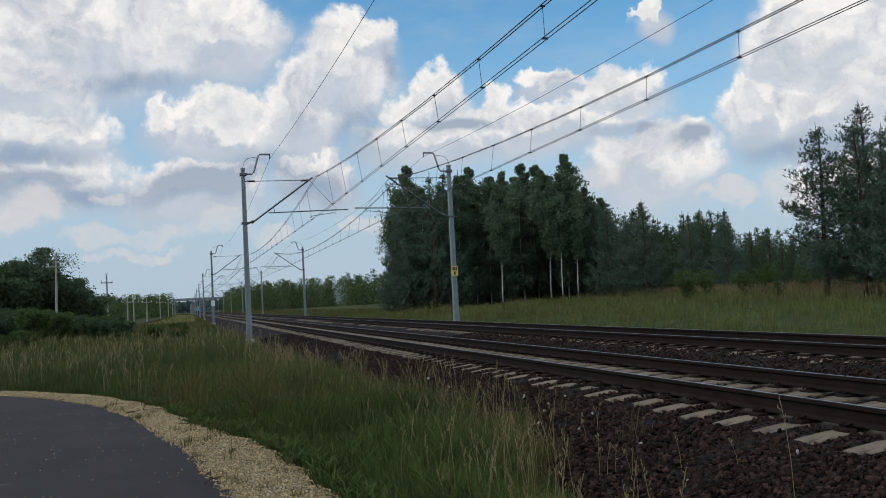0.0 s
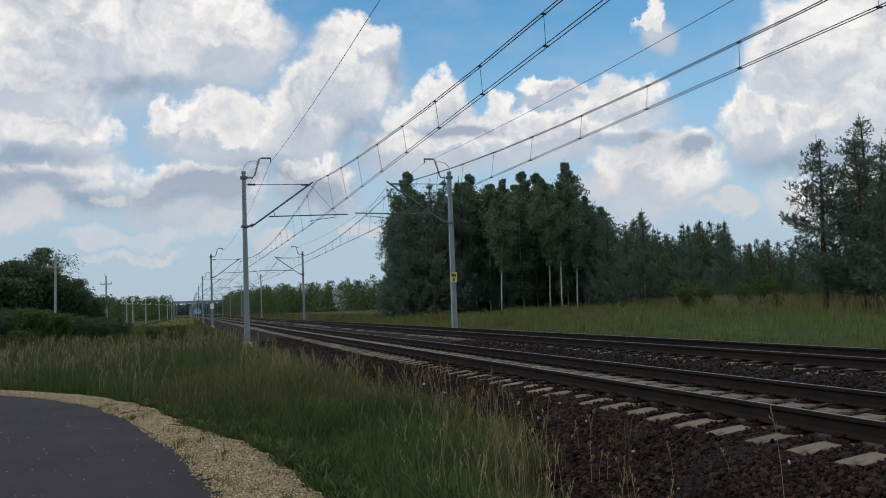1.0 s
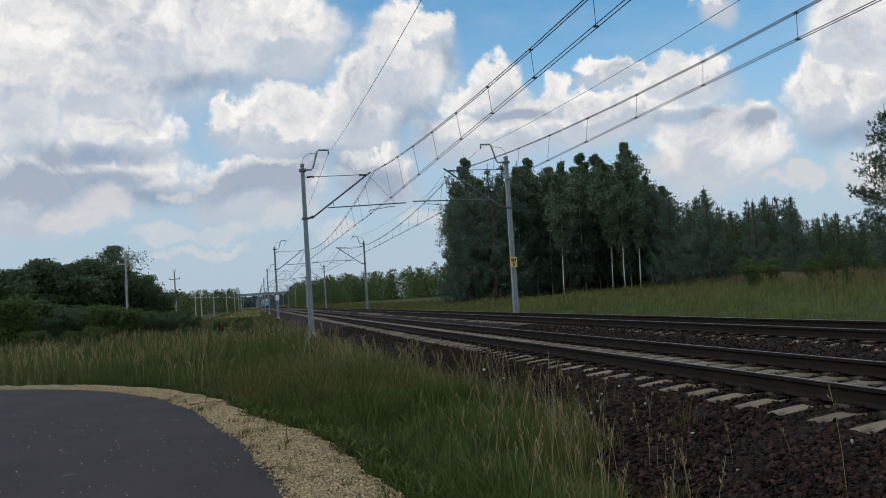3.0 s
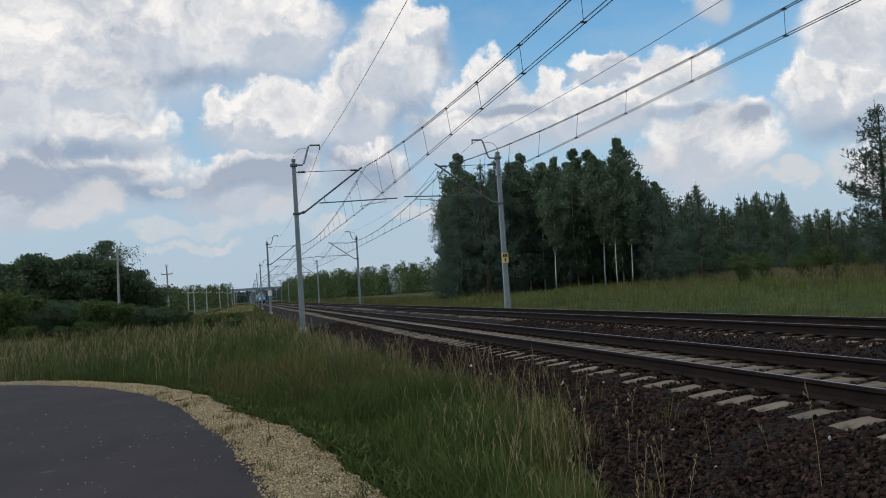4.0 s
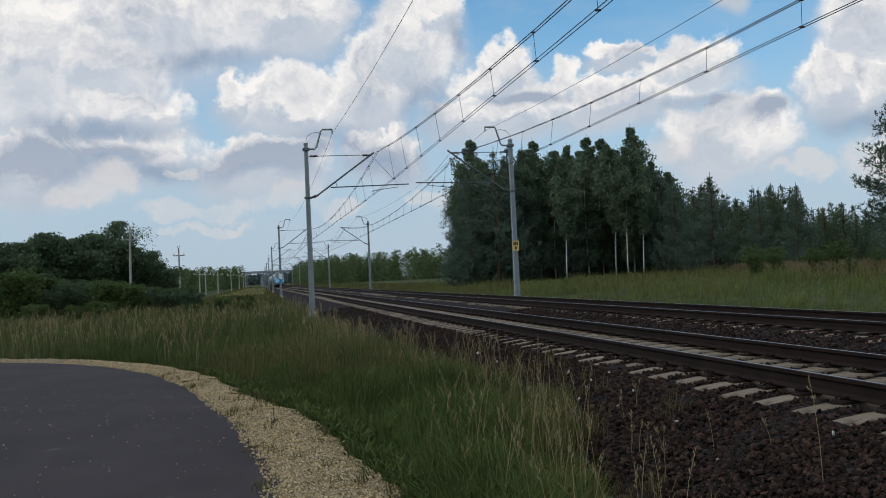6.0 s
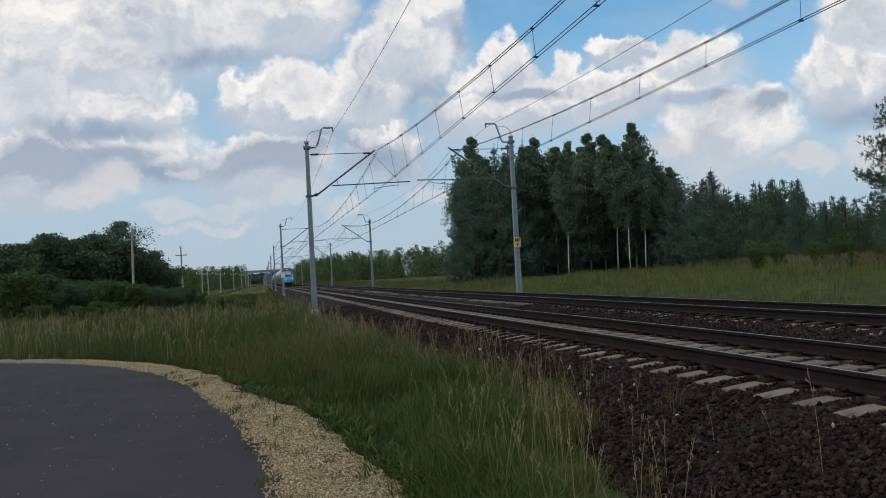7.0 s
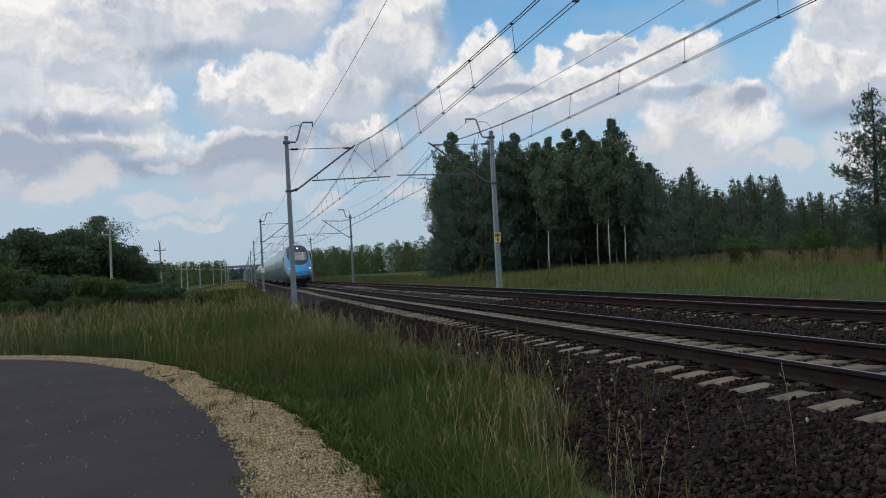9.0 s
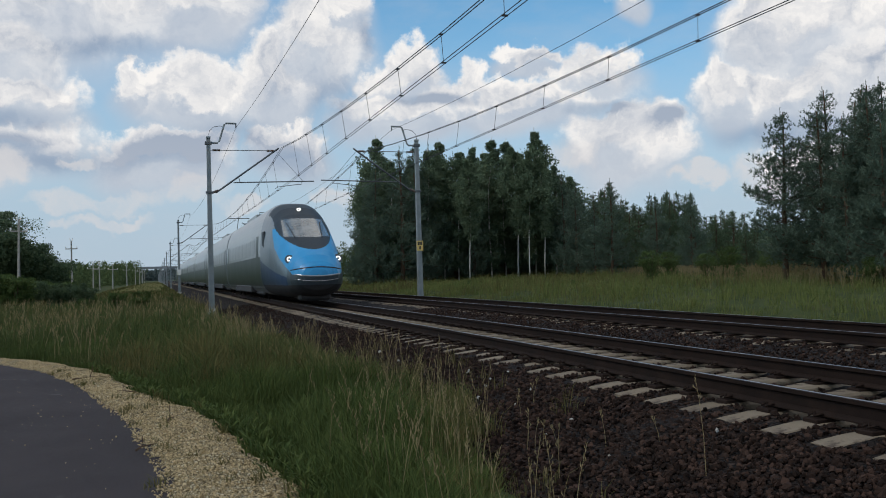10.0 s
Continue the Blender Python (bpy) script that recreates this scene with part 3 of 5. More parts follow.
def track(x0, first, singles, total, label):
    top = empty("railway_track", pose(x0, 0, FAR_Z if x0 else 0.0), label, "track", "parallel tracks")
    for s in (-0.7525, 0.7525):
        rail = part("rail", extruded([(s + x, z) for x, z in RAIL], RUN_Y), RUST, top, "rusty brown steel rail")
        part("rail_head", extruded([(s - 0.015, -0.0025), (s - 0.009, 0.0), (s + 0.009, 0.0), (s + 0.015, -0.0025)], RUN_Y), STEEL, rail, "polished bright running surface")
    for k in range(singles):
        y = first + 0.6 * k
        ob = put("sleeper", SLEEPER, None, top)
        ob.matrix_basis = pose(0.012 * math.sin(k * 7.3), y, 0, 0, 0, 0.25 * math.sin(k * 3.1))
        if k < 130:
            for cx in (-0.7525, 0.7525):
                put("base_plate", PLATE, None, ob).matrix_basis = pose(cx, 0, 0)
        if not x0 and 29 < k < 69:
            for cx, turn in ((-0.8625, 180), (-0.6425, 0), (0.6425, 180), (0.8625, 0)):
                put("rail_clip", CLIPS, None, ob).matrix_basis = pose(cx, 0, 0, 0, 0, turn)
    v = np.array([p.co[:] for p in SLEEPER.vertices])
    faces = [list(p.vertices) for p in SLEEPER.polygons]
    verts, polys = [], []
    for k in range(singles, total):
        polys += [[j + len(verts) for j in f] for f in faces]
        verts += [(x, y + first + 0.6 * k, z) for x, y, z in v]
    me = bpy.data.meshes.new("far_sleepers")
    me.from_pydata(verts, [], polys)
    tagged(put("far_sleepers", me, CONCRETE, top), "concrete sleepers further along the line", kind="stuff")


# ---- overhead line ----
SPAN = 61.2


def mast(m, number_plate, side):
    """One mast with its cantilever. side: +1 reaches towards +x, -1 towards -x."""
    s = side
    top = empty("catenary_mast", m, "grey galvanised steel catenary mast with cantilever and horn", "mast", "catenary masts")
    bm = bmesh.new()                                    # a tapering post with a shallow channel in each face
    outline = [(-1, -1), (-0.5, -1), (-0.5, -0.82), (0.5, -0.82), (0.5, -1), (1, -1), (1, 1), (0.5, 1), (0.5, 0.82), (-0.5, 0.82), (-0.5, 1), (-1, 1)]
    rings = [[bm.verts.new((a * w, c * w * 0.95, z)) for a, c in outline] for z, w in ((0.0, 0.130), (4.0, 0.110), (8.1, 0.088))]
    for lo, hi in zip(rings, rings[1:]):
        for k in range(12):
            bm.faces.new((lo[k], lo[(k + 1) % 12], hi[(k + 1) % 12], hi[k]))
    bm.faces.new(rings[0])
    bm.faces.new(rings[-1][::-1])
    bmesh.ops.recalc_face_normals(bm, faces=bm.faces)
    part("post", bm, GALV, top)
    part("cap", boxed(-0.10, 0.10, -0.11, 0.11, 8.06, 8.16, 0.01), GALV, top)
    part("footing", boxed(-0.22, 0.22, -0.22, 0.22, -0.75, 0.10, 0.04), FOOTING, top, "pale concrete footing")
    part("horn", tube([(0, 0, 7.86), (s * 0.42, 0, 7.86), (s * 0.50, 0, 7.95), (s * 0.74, 0, 8.74), (s * 0.82, 0, 8.80), (s * 1.30, 0, 8.80)], 0.045, 8), GALV, top, "bent earth-wire horn")
    part("earth_clamp", tube([(s * 1.28, 0, 8.82), (s * 1.28, 0, 8.58)], 0.03, 6), DARK_STEEL, top)
    part("bonding_cable", tube([(-s * 0.02, -0.08, 8.12), (s * 0.06, -0.1, 8.42), (s * 0.25, -0.1, 8.60), (s * 0.55, -0.06, 8.66), (s * 0.70, 0, 8.62)], 0.012, 5), WIRE, top)
    part("strap", boxed(-0.16, 0.16, -0.12, 0.12, 7.78, 7.92, 0.01), DARK_STEEL, top)
    part("strap", boxed(-0.16, 0.16, -0.12, 0.12, 5.48, 5.58, 0.01), DARK_STEEL, top)
    tie = part("top_tie", tube([(s * 0.1, 0, 7.52), (s * 3.12, 0, 7.54)], 0.018, 6), DARK_STEEL, top)
    for x0 in (0.18, 2.70):
        part("insulator", tube([(s * (x0 + k * 0.02), 0, 7.525) for k in range(19)], [0.026 if k % 3 == 0 else 0.056 for k in range(19)], 8), CERAMIC, tie, "ribbed brown insulator")
    arm = part("cantilever_tube", tube([(s * 0.30, 0, 5.52), (s * 3.27, 0, 7.66)], 0.042, 8), DARK_STEEL, top, "dark sloping cantilever tube")
    part("insulator", tube([(s * (0.10 + k * 0.0145), 0, 5.50 + 0.0065 * k) for k in range(22)], [0.03 if k % 3 == 0 else 0.06 for k in range(22)], 8), CERAMIC, arm, "ribbed brown insulator")
    part("registration_tube", tube([(s * 1.12, 0, 6.0), (s * 4.92, 0, 6.08)], 0.028, 8), DARK_STEEL, top)
    part("registration_hanger", tube([(s * 1.35, 0, 6.28), (s * 1.42, 0, 6.0)], 0.015, 5), DARK_STEEL, top)
    part("steady_arm", tube([(s * 4.32, 0, 6.06), (s * 4.34, 0, 5.90), (s * 4.2, 0, 5.93), (s * 3.2, 0, 5.80), (s * 3.06, 0, 5.72)], 0.016, 6), DARK_STEEL, top)
    part("stay_wire", tube([(s * 3.14, 0, 7.5), (s * 4.4, 0, 6.08)], 0.008, 4), WIRE, top)
    if number_plate == "yellow":
        plate = part("kilometre_plate", boxed(-0.17, 0.17, -0.15, -0.135, 2.52, 3.02), SIGN_YELLOW, top, "small yellow plate with dark figures")
        for k, (x0, x1, z0, z1) in enumerate(((-0.12, -0.05, 2.80, 2.96), (-0.03, 0.04, 2.80, 2.96), (0.06, 0.12, 2.80, 2.96), (-0.04, 0.04, 2.58, 2.74))):
            part("figure_bar", boxed(x0, x1, -0.156, -0.15, z0, z1), SIGN_BLACK, plate)
    if number_plate == "white":
        part("white_plate", boxed(-0.2, 0.2, -0.15, -0.135, 2.0, 2.6), SIGN_WHITE, top, "small white plate")
    return top


LEFT_X, RIGHT_X, LEFT_Y, RIGHT_Y = -3.44, 6.82, 43.7, 44.1
BASE_Z = -0.44
first = mast(pose(LEFT_X, LEFT_Y, BASE_Z), "", 1)
second = mast(pose(LEFT_X, LEFT_Y + SPAN, BASE_Z), "white", 1)
copies = [copy_thing(first, pose(LEFT_X, LEFT_Y + SPAN * k, BASE_Z, 0, 0, 0)) for k in (-1, *range(2, 22))]
first = mast(pose(RIGHT_X, RIGHT_Y, BASE_Z + 0.1), "yellow", -1)
second = mast(pose(RIGHT_X, RIGHT_Y + SPAN - 0.4, BASE_Z + 0.1), "", -1)
copies = [copy_thing(second, pose(RIGHT_X, RIGHT_Y + SPAN * k, BASE_Z + 0.1, 0, 0, 0)) for k in (-1, *range(2, 22))]


def wire_run(name, x, at_mast, mid, y0, spans, radius, label, gap=0.0, wander=0.0, category="wire"):
    """A wire that sags from mast to mast. gap: two wires side by side. wander: the zigzag at the masts."""
    bm = bmesh.new()
    for off in ((-gap / 2, gap / 2) if gap else (0.0,)):
        pts = []
        for k in range(-1, spans):
            steps = 12 if k < 3 else 5
            for j in range(steps):
                u = j / steps
                a, b = (wander if k % 2 == 0 else -wander), (wander if k % 2 else -wander)
                pts.append((x + off + a * (1 - u) + b * u, y0 + (k + u) * SPAN, mid + (at_mast - mid) * (2 * u - 1) ** 2))
        merge(bm, tube(pts, radius, 5, False))
    return tagged(part(name, bm, WIRE), label, category, "overhead wires")


def catenary(x, y0, z_contact, z_low, z_high, wander):
    wire_run("contact_wire", x, z_contact, z_contact - 0.02, y0, 16, 0.009, "pair of dark grooved contact wires above the track", 0.10, wander)
    bearer = wire_run("messenger_wire", x, z_high, z_low, y0, 16, 0.011, "dark sagging messenger wires with droppers", 0.08, 0.0)
    for k in range(-1, 4):
        for j in range(1, 17):
            u = j / 17
            z = z_low + (z_high - z_low) * (2 * u - 1) ** 2
            a, b = (wander if k % 2 == 0 else -wander), (wander if k % 2 else -wander)
            xc = x + a * (1 - u) + b * u
            y = y0 + (k + u) * SPAN
            bm = tube([(x, y, z + 0.02), (xc, y, z_contact - 0.03)], 0.0065, 4)
            box(bm, x - 0.045, x + 0.045, y - 0.012, y + 0.012, z - 0.018, z + 0.018)
            box(bm, xc - 0.055, xc + 0.055, y - 0.012, y + 0.012, z_contact - 0.04, z_contact - 0.005)
            part("dropper", bm, WIRE, bearer)


catenary(0.0, LEFT_Y, 5.55, 6.10, 7.25, 0.25)
catenary(FAR, RIGHT_Y, 5.42, 5.90, 7.20, -0.25)
wire_run("earth_wire", LEFT_X + 1.28, 8.17, 7.40, LEFT_Y, 16, 0.008, "thin dark earth wire strung between mast horns")
wire_run("earth_wire", RIGHT_X - 1.28, 8.28, 7.50, RIGHT_Y, 16, 0.008, "thin dark earth wire strung between mast horns")


# ---- pole line beside the railway ----
def pole(m, height, arms):
    top = empty("utility_pole", m, "weathered grey utility pole with crossarm and insulators", "pole", "poles along the line")
    part("shaft", tube([(0, 0, 0), (0, 0, height)], [0.14, 0.085], 10), POLE_GREY, top)
    for z, half in arms:
        arm = part("crossarm", boxed(-half, half, -0.06, 0.06, z - 0.06, z + 0.06, 0.01), POLE_GREY, top)
        for x in (-half + 0.08, half - 0.08):
            part("insulator", tube([(x, 0, z + 0.06), (x, 0, z + 0.20), (x, 0, z + 0.32)], [0.03, 0.07, 0.05], 7), SIGN_WHITE, arm)
    part("top_insulator", tube([(-0.14, 0, height - 0.02), (-0.14, 0, height + 0.28)], 0.05, 7), SIGN_WHITE, top)
    part("top_insulator", tube([(0.14, 0, height - 0.02), (0.14, 0, height + 0.28)], 0.05, 7), SIGN_WHITE, top)
    return top


for x, y, topz, half in ((-17.8, 90, 6.9, 0.75), (-16.0, 123, 6.35, 0.72), (-17.4, 185, 4.6, 1.1), (-16.3, 186, 4.5, 1.1), (-14.1, 190, 4.4, 0.95), (-13.2, 250, 4.9, 0.9), (-12.4, 310, 5.3, 0.9), (-11.6, 345, 5.3, 0.9), (-11.3, 385, 5.3, 0.9), (-11.0, 430, 5.3, 0.9)):
    g = float(ground_z(x, y)) - 0.05
    pole(pose(x, y, g, 0, 0.8 * math.sin(y), 0), topz - g, ((topz - g - 1.05, half),))


# ---- grass ----
def blades(name, places, heights, widths, lean, seed, mat, label, away=None):
    """Bent blades, three triangles each, in one mesh. away: the direction in which each one leans."""
    r = np.random.default_rng(seed)
    c = len(places)
    b = r.uniform(0, 2 * np.pi, c) if away is None else away + r.normal(0, 0.7, c)
    a = b + np.pi / 2 + r.uniform(-0.9, 0.9, c)
    d = np.stack([np.cos(a), np.sin(a), np.zeros(c)], -1)
    bend = np.stack([np.cos(b), np.sin(b), np.zeros(c)], -1) * (heights * lean * r.uniform(0.1, 1.0, c))[:, None]
    up = np.array([0, 0, 1.0])
    p0 = np.asarray(places)
    p1 = p0 + up * (heights * 0.62)[:, None] + bend * 0.30
    p2 = p0 + up * (heights * r.uniform(0.82, 1.0, c))[:, None] + bend
    wv = d * widths[:, None] / 2
    v = np.stack([p0 - wv, p0 + wv, p1 + wv * 0.8, p1 - wv * 0.8, p2], 1)
    i = (np.arange(c) * 5)[:, None]
    f = np.concatenate([i + np.array([0, 1, 2]), i + np.array([0, 2, 3]), i + np.array([3, 2, 4])])
    return tagged(put(name, quick(name, v.reshape(-1, 3), f), mat), label, "grass", kind="stuff")


def patchy(x, y, scale, seed):
    """A slow field from 0 to 1, to clump what grows."""
    return np.array([0.5 + 0.9 * noise.noise((a * scale + seed, b * scale, seed)) for a, b in zip(x, y)])


def tussocks(r, x, y, per, spread):
    """Blades gathered round tussock centres: places, the direction outwards, a size and a number for each tussock."""
    off = r.standard_normal((len(x) * per, 2)) * np.repeat(np.broadcast_to(spread, len(x)) * r.uniform(0.5, 1.4, len(x)), per)[:, None]
    px, py = np.repeat(x, per) + off[:, 0], np.repeat(y, per) + off[:, 1]
    return px, py, np.arctan2(off[:, 1], off[:, 0]), np.repeat(r.uniform(0.62, 1.2, len(x)), per), np.repeat(r.random(len(x)), per)


def outer_x(y):
    o = outer_r[outer_r[:, 1] < 22.5]
    return np.interp(y, o[:, 1], o[:, 0])


def verge_end(y):
    """Where the grass gives way to ballast."""
    return np.interp(y, [3, 5, 6.2, 7.2, 8.2, 9.4, 13, 17, 23, 30], [-4.1, -4.0, -3.78, -3.55, -3.05, -2.78, -2.72, -2.98, -3.35, -3.5]) + 0.13 * np.sin(y * 2.3) * np.sin(y * 0.9 + 1)


def turf_z(x, y):
    return ground_z(x, y) - 0.02 + np.clip(ballast_z(x) - ground_z(x, y), 0, 0.35)


def margin_y(x):
    """The far edge of the gravel margin beyond the bend."""
    return np.interp(-x, [5, 7, 8.2, 10.8, 14.1, 20.3, 34.2], [11, 17, 19.6, 22.7, 24.5, 26.4, 28.9])


r = np.random.default_rng(31)
# the verge between margin and ballast
c = 4300
y = 3.6 + 27 * r.random(c) ** 1.3
x = outer_x(y) + 0.05 + (verge_end(y) + 0.2 - outer_x(y)) * r.random(c) ** 0.9
x, y, away, big_, kind_ = tussocks(r, x, y, 26, 0.10)
ragged = 0.55 * (patchy(x, y, 1.3, 15.0) - 0.62)
keep = (x < verge_end(y) + 0.12 + ragged + 0.25 * (kind_ - 0.5) - 0.45 * r.random(len(x)) ** 3) & (x > np.maximum(outer_x(y) + 0.03, -13))
x, y, away, big_, kind_ = x[keep], y[keep], away[keep], big_[keep], kind_[keep]
h = (0.24 + 0.40 * np.clip(patchy(x, y, 0.7, 4.0), 0, 1)) * big_ * r.uniform(0.5, 1.15, len(x)) * np.interp(x - outer_x(y), [0, 0.6], [0.40, 1]) * np.interp(verge_end(y) - x, [-0.1, 0.6], [0.6, 1.0])
P = np.column_stack([x, y, turf_z(x, y)])
wd = r.uniform(0.005, 0.011, len(x))
dry = 0.5 * patchy(x, y, 0.8, 3.0) + 0.35 * r.random(len(x)) + 0.35 * kind_ + np.interp(verge_end(y) - x, [0.1, 1.0], [0.22, -0.12]) + np.interp(y, [8, 20], [-0.06, 0.12]) > 0.92
blades("verge_grass", P[~dry], h[~dry], wd[~dry], 0.85, 32, GRASS, "long dark green grass between gravel and ballast", away[~dry])
blades("verge_ripe_grass", P[dry], h[dry] * 1.2, wd[dry] * 0.75, 0.8, 39, GRASS_DRY, "yellowing long grass between gravel and ballast", away[dry])
c = 46
y = 5.6 + 12 * r.random(c) ** 1.2
tx, ty, away, big_, kind_ = tussocks(r, verge_end(y) + 0.15 + 0.9 * r.random(c) ** 1.8, y, 14, 0.05)
blades("ballast_tufts", np.column_stack([tx, ty, ballast_z(tx) - 0.02]), r.uniform(0.12, 0.34, len(tx)) * big_, r.uniform(0.004, 0.008, len(tx)), 0.9, 46, GRASS_DRY, "thin dry grass tufts among the ballast stones", away)
c = 9000                                               # the verge beside and behind the viewer
y = r.uniform(-7.5, 3.7, c)
x = outer_x(y) + 0.06 + (-3.6 - outer_x(y)) * r.random(c)
blades("verge_grass", np.column_stack([x, y, ground_z(x, y) - 0.02]), r.uniform(0.2, 0.5, c), r.uniform(0.007, 0.014, c), 0.7, 40, GRASS, "long dark green grass between gravel and ballast")
# broad low leaves that hang over the gravel's edge
c = 420
y = 4.5 + 13 * r.random(c)
x, y, away, big_, kind_ = tussocks(r, outer_x(y) + r.uniform(-0.05, 0.14, c), y, 9, 0.05)
blades("edge_weeds", np.column_stack([x, y, np.full(len(x), -0.46)]), r.uniform(0.06, 0.17, len(x)) * big_, r.uniform(0.012, 0.026, len(x)), 1.5, 73, GRASS, "low broad-leaved weeds creeping over the gravel's edge", away)
# the meadow beyond the bend
c = 4600
y = 13 + 79 * r.random(c) ** 1.6
x = -3.3 - (3 + (y - 10) * 0.62) * r.random(c) ** 0.95
x, y, away, big_, kind_ = tussocks(r, x, y, 22, np.interp(y, [15, 90], [0.12, 0.34]))
o_y = margin_y(x)
keep = (y > o_y + 0.1) & (x < -3.45)
x, y, o_y, away, big_, kind_ = x[keep], y[keep], o_y[keep], away[keep], big_[keep], kind_[keep]
h = (0.30 + 0.50 * np.clip(patchy(x, y, 0.22, 9.0), 0, 1)) * big_ * r.uniform(0.55, 1.15, len(x)) * np.interp(y - o_y, [0, 1.2], [0.4, 1]) * np.where(x > -13, np.interp(y, [45, 70], [1.0, 0.55]), 1.0)
wd = r.uniform(0.010, 0.019, len(x)) * np.interp(y, [17, 90], [0.8, 2.8])
dry = 0.6 * patchy(x, y, 0.16, 2.0) + 0.3 * r.random(len(x)) + 0.4 * kind_ > 0.80
P = np.column_stack([x, y, ground_z(x, y) - 0.02])
blades("meadow_grass", P[~dry], h[~dry], wd[~dry], 0.75, 33, MEADOW, "dark green rough meadow grass", away[~dry])
blades("ripe_grass", P[dry], h[dry] * 1.15, wd[dry] * 0.8, 0.7, 34, GRASS_DRY, "brownish ripening meadow grass", away[dry])
# the bank beyond the tracks
c = 5600
x = 7.2 + 46 * r.random(c) ** 1.5
y = 8 + 95 * r.random(c)
x, y, away, big_, kind_ = tussocks(r, x, y, 20, np.interp(np.hypot(x + 6, y), [15, 90], [0.14, 0.36]))
keep = (y > (x - 4) * 0.75) & (x < 16 + y * 0.42) & (x > 7.0)
x, y, away, big_, kind_ = x[keep], y[keep], away[keep], big_[keep], kind_[keep]
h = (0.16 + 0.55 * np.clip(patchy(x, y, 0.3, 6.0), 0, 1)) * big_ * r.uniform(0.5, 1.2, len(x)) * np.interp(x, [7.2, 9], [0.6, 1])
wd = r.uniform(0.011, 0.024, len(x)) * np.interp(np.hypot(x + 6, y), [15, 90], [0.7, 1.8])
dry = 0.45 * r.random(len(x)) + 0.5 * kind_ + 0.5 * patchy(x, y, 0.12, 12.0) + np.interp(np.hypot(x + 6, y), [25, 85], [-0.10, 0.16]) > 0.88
P = np.column_stack([x, y, ground_z(x, y) - 0.02])
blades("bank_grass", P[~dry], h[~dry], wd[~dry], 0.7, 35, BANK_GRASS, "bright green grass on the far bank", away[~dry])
blades("bank_ripe_grass", P[dry], h[dry] * 1.2, wd[dry] * 0.8, 0.6, 36, GRASS_DRY, "yellowing grass on the far bank", away[dry])
# the strip further along both sides of the line
c = 26000
y = 85 + 420 * r.random(c) ** 1.6
left = r.random(c) < 0.55
x = np.where(left, r.uniform(-13, -3.6, c), r.uniform(7.6, 17, c))
h = r.uniform(0.2, 0.5, c)
dry = r.random(c) < 0.7
P = np.column_stack([x, y, ground_z(x, y) - 0.02])
blades("lineside_grass", P[~dry], h[~dry], 0.06 * np.interp(y[~dry], [85, 500], [1, 4]), 0.6, 37, GRASS, "green lineside grass")
blades("lineside_ripe_grass", P[dry], h[dry], 0.06 * np.interp(y[dry], [85, 500], [1, 4]), 0.6, 38, GRASS_DRY, "pale ripe lineside grass")
# the strip that lies in sun, its brightness carried by the grass colour
c = 16000
y = 125 + 260 * r.random(c)
x = r.uniform(-10.6, -4.4, c) - np.interp(y, [125, 200], [1.0, 0.0])
blades("bleached_grass", np.column_stack([x, y, ground_z(x, y) - 0.02]), r.uniform(0.15, 0.42, c), 0.09 * np.interp(y, [125, 385], [1, 3]), 0.7, 45, SUNLIT_GRASS, "ripe open grass strip beside the line, paler for painted sunlight")


def seed_stalks(name, places, heights, seed, width, label):
    """Thin leaning stalks with a loose ear of small spikelets."""
    r = np.random.default_rng(seed)
    v, f = [], []
    for (x, y, z), h in zip(places, heights):
        a = r.uniform(0, 2 * np.pi)
        lx, ly = math.cos(a) * h * r.uniform(0.05, 0.28), math.sin(a) * h * r.uniform(0.05, 0.28)
        at = lambda u: (x + lx * u * u, y + ly * u * u, z + h * u - 0.06 * h * u ** 3)      # noqa: E731
        side = (width / 2 * 0.8, -width / 2 * 0.3)
        k = len(v)
        for u in (0, 0.4, 0.75, 1.0):
            px, py, pz = at(u)
            wd = 1.0 - 0.5 * u
            v += [(px - side[0] * wd, py - side[1] * wd, pz), (px + side[0] * wd, py + side[1] * wd, pz)]
        f += [(k, k + 1, k + 3, k + 2), (k + 2, k + 3, k + 5, k + 4), (k + 4, k + 5, k + 7, k + 6)]
        for j in range(9):
            u = 0.74 + 0.27 * j / 8
            px, py, pz = at(u)
            e = width * 2.6 * (1.1 - abs(j - 3) / 7)
            dx, dy = r.uniform(-1, 1) * e * 1.3, r.uniform(-1, 1) * e * 1.3
            k = len(v)
            v += [(px, py, pz), (px + dx - e * 0.25, py + dy, pz + e * 1.4), (px + dx, py + dy, pz + e * 2.6), (px + dx + e * 0.4, py + dy, pz + e * 1.4)]
            f.append((k, k + 1, k + 2, k + 3))
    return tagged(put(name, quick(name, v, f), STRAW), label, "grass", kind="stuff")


c = 640
y = 4.6 + 20 * r.random(c) ** 1.25
x = verge_end(y) + 0.05 - 1.5 * r.random(c) ** 1.7
keep = (x > outer_x(y) + 0.35) & (patchy(x, y, 0.9, 21.0) + 0.4 * r.random(c) > 0.60)
x, y = x[keep], y[keep]
seed_stalks("grass_ears", np.column_stack([x, y, turf_z(x, y)]), r.uniform(0.45, 0.88, len(x)), 41, 0.0056, "straw-coloured flowering grass stalks")
c = 17
y, x = 5.2 + 6 * r.random(c), r.uniform(-3.4, -1.9, c)
x[:6], y[:6] = -2.75 + r.normal(0, 0.14, 6), 7.5 + r.normal(0, 0.25, 6)
h = r.uniform(0.18, 0.36, c)
x[6], y[6], h[6] = -2.3, 5.75, 0.78
seed_stalks("ballast_stalks", np.column_stack([x, y, ballast_z(x) - 0.02]), h, 42, 0.006, "single dry stalks growing out of the ballast")
c = 1900
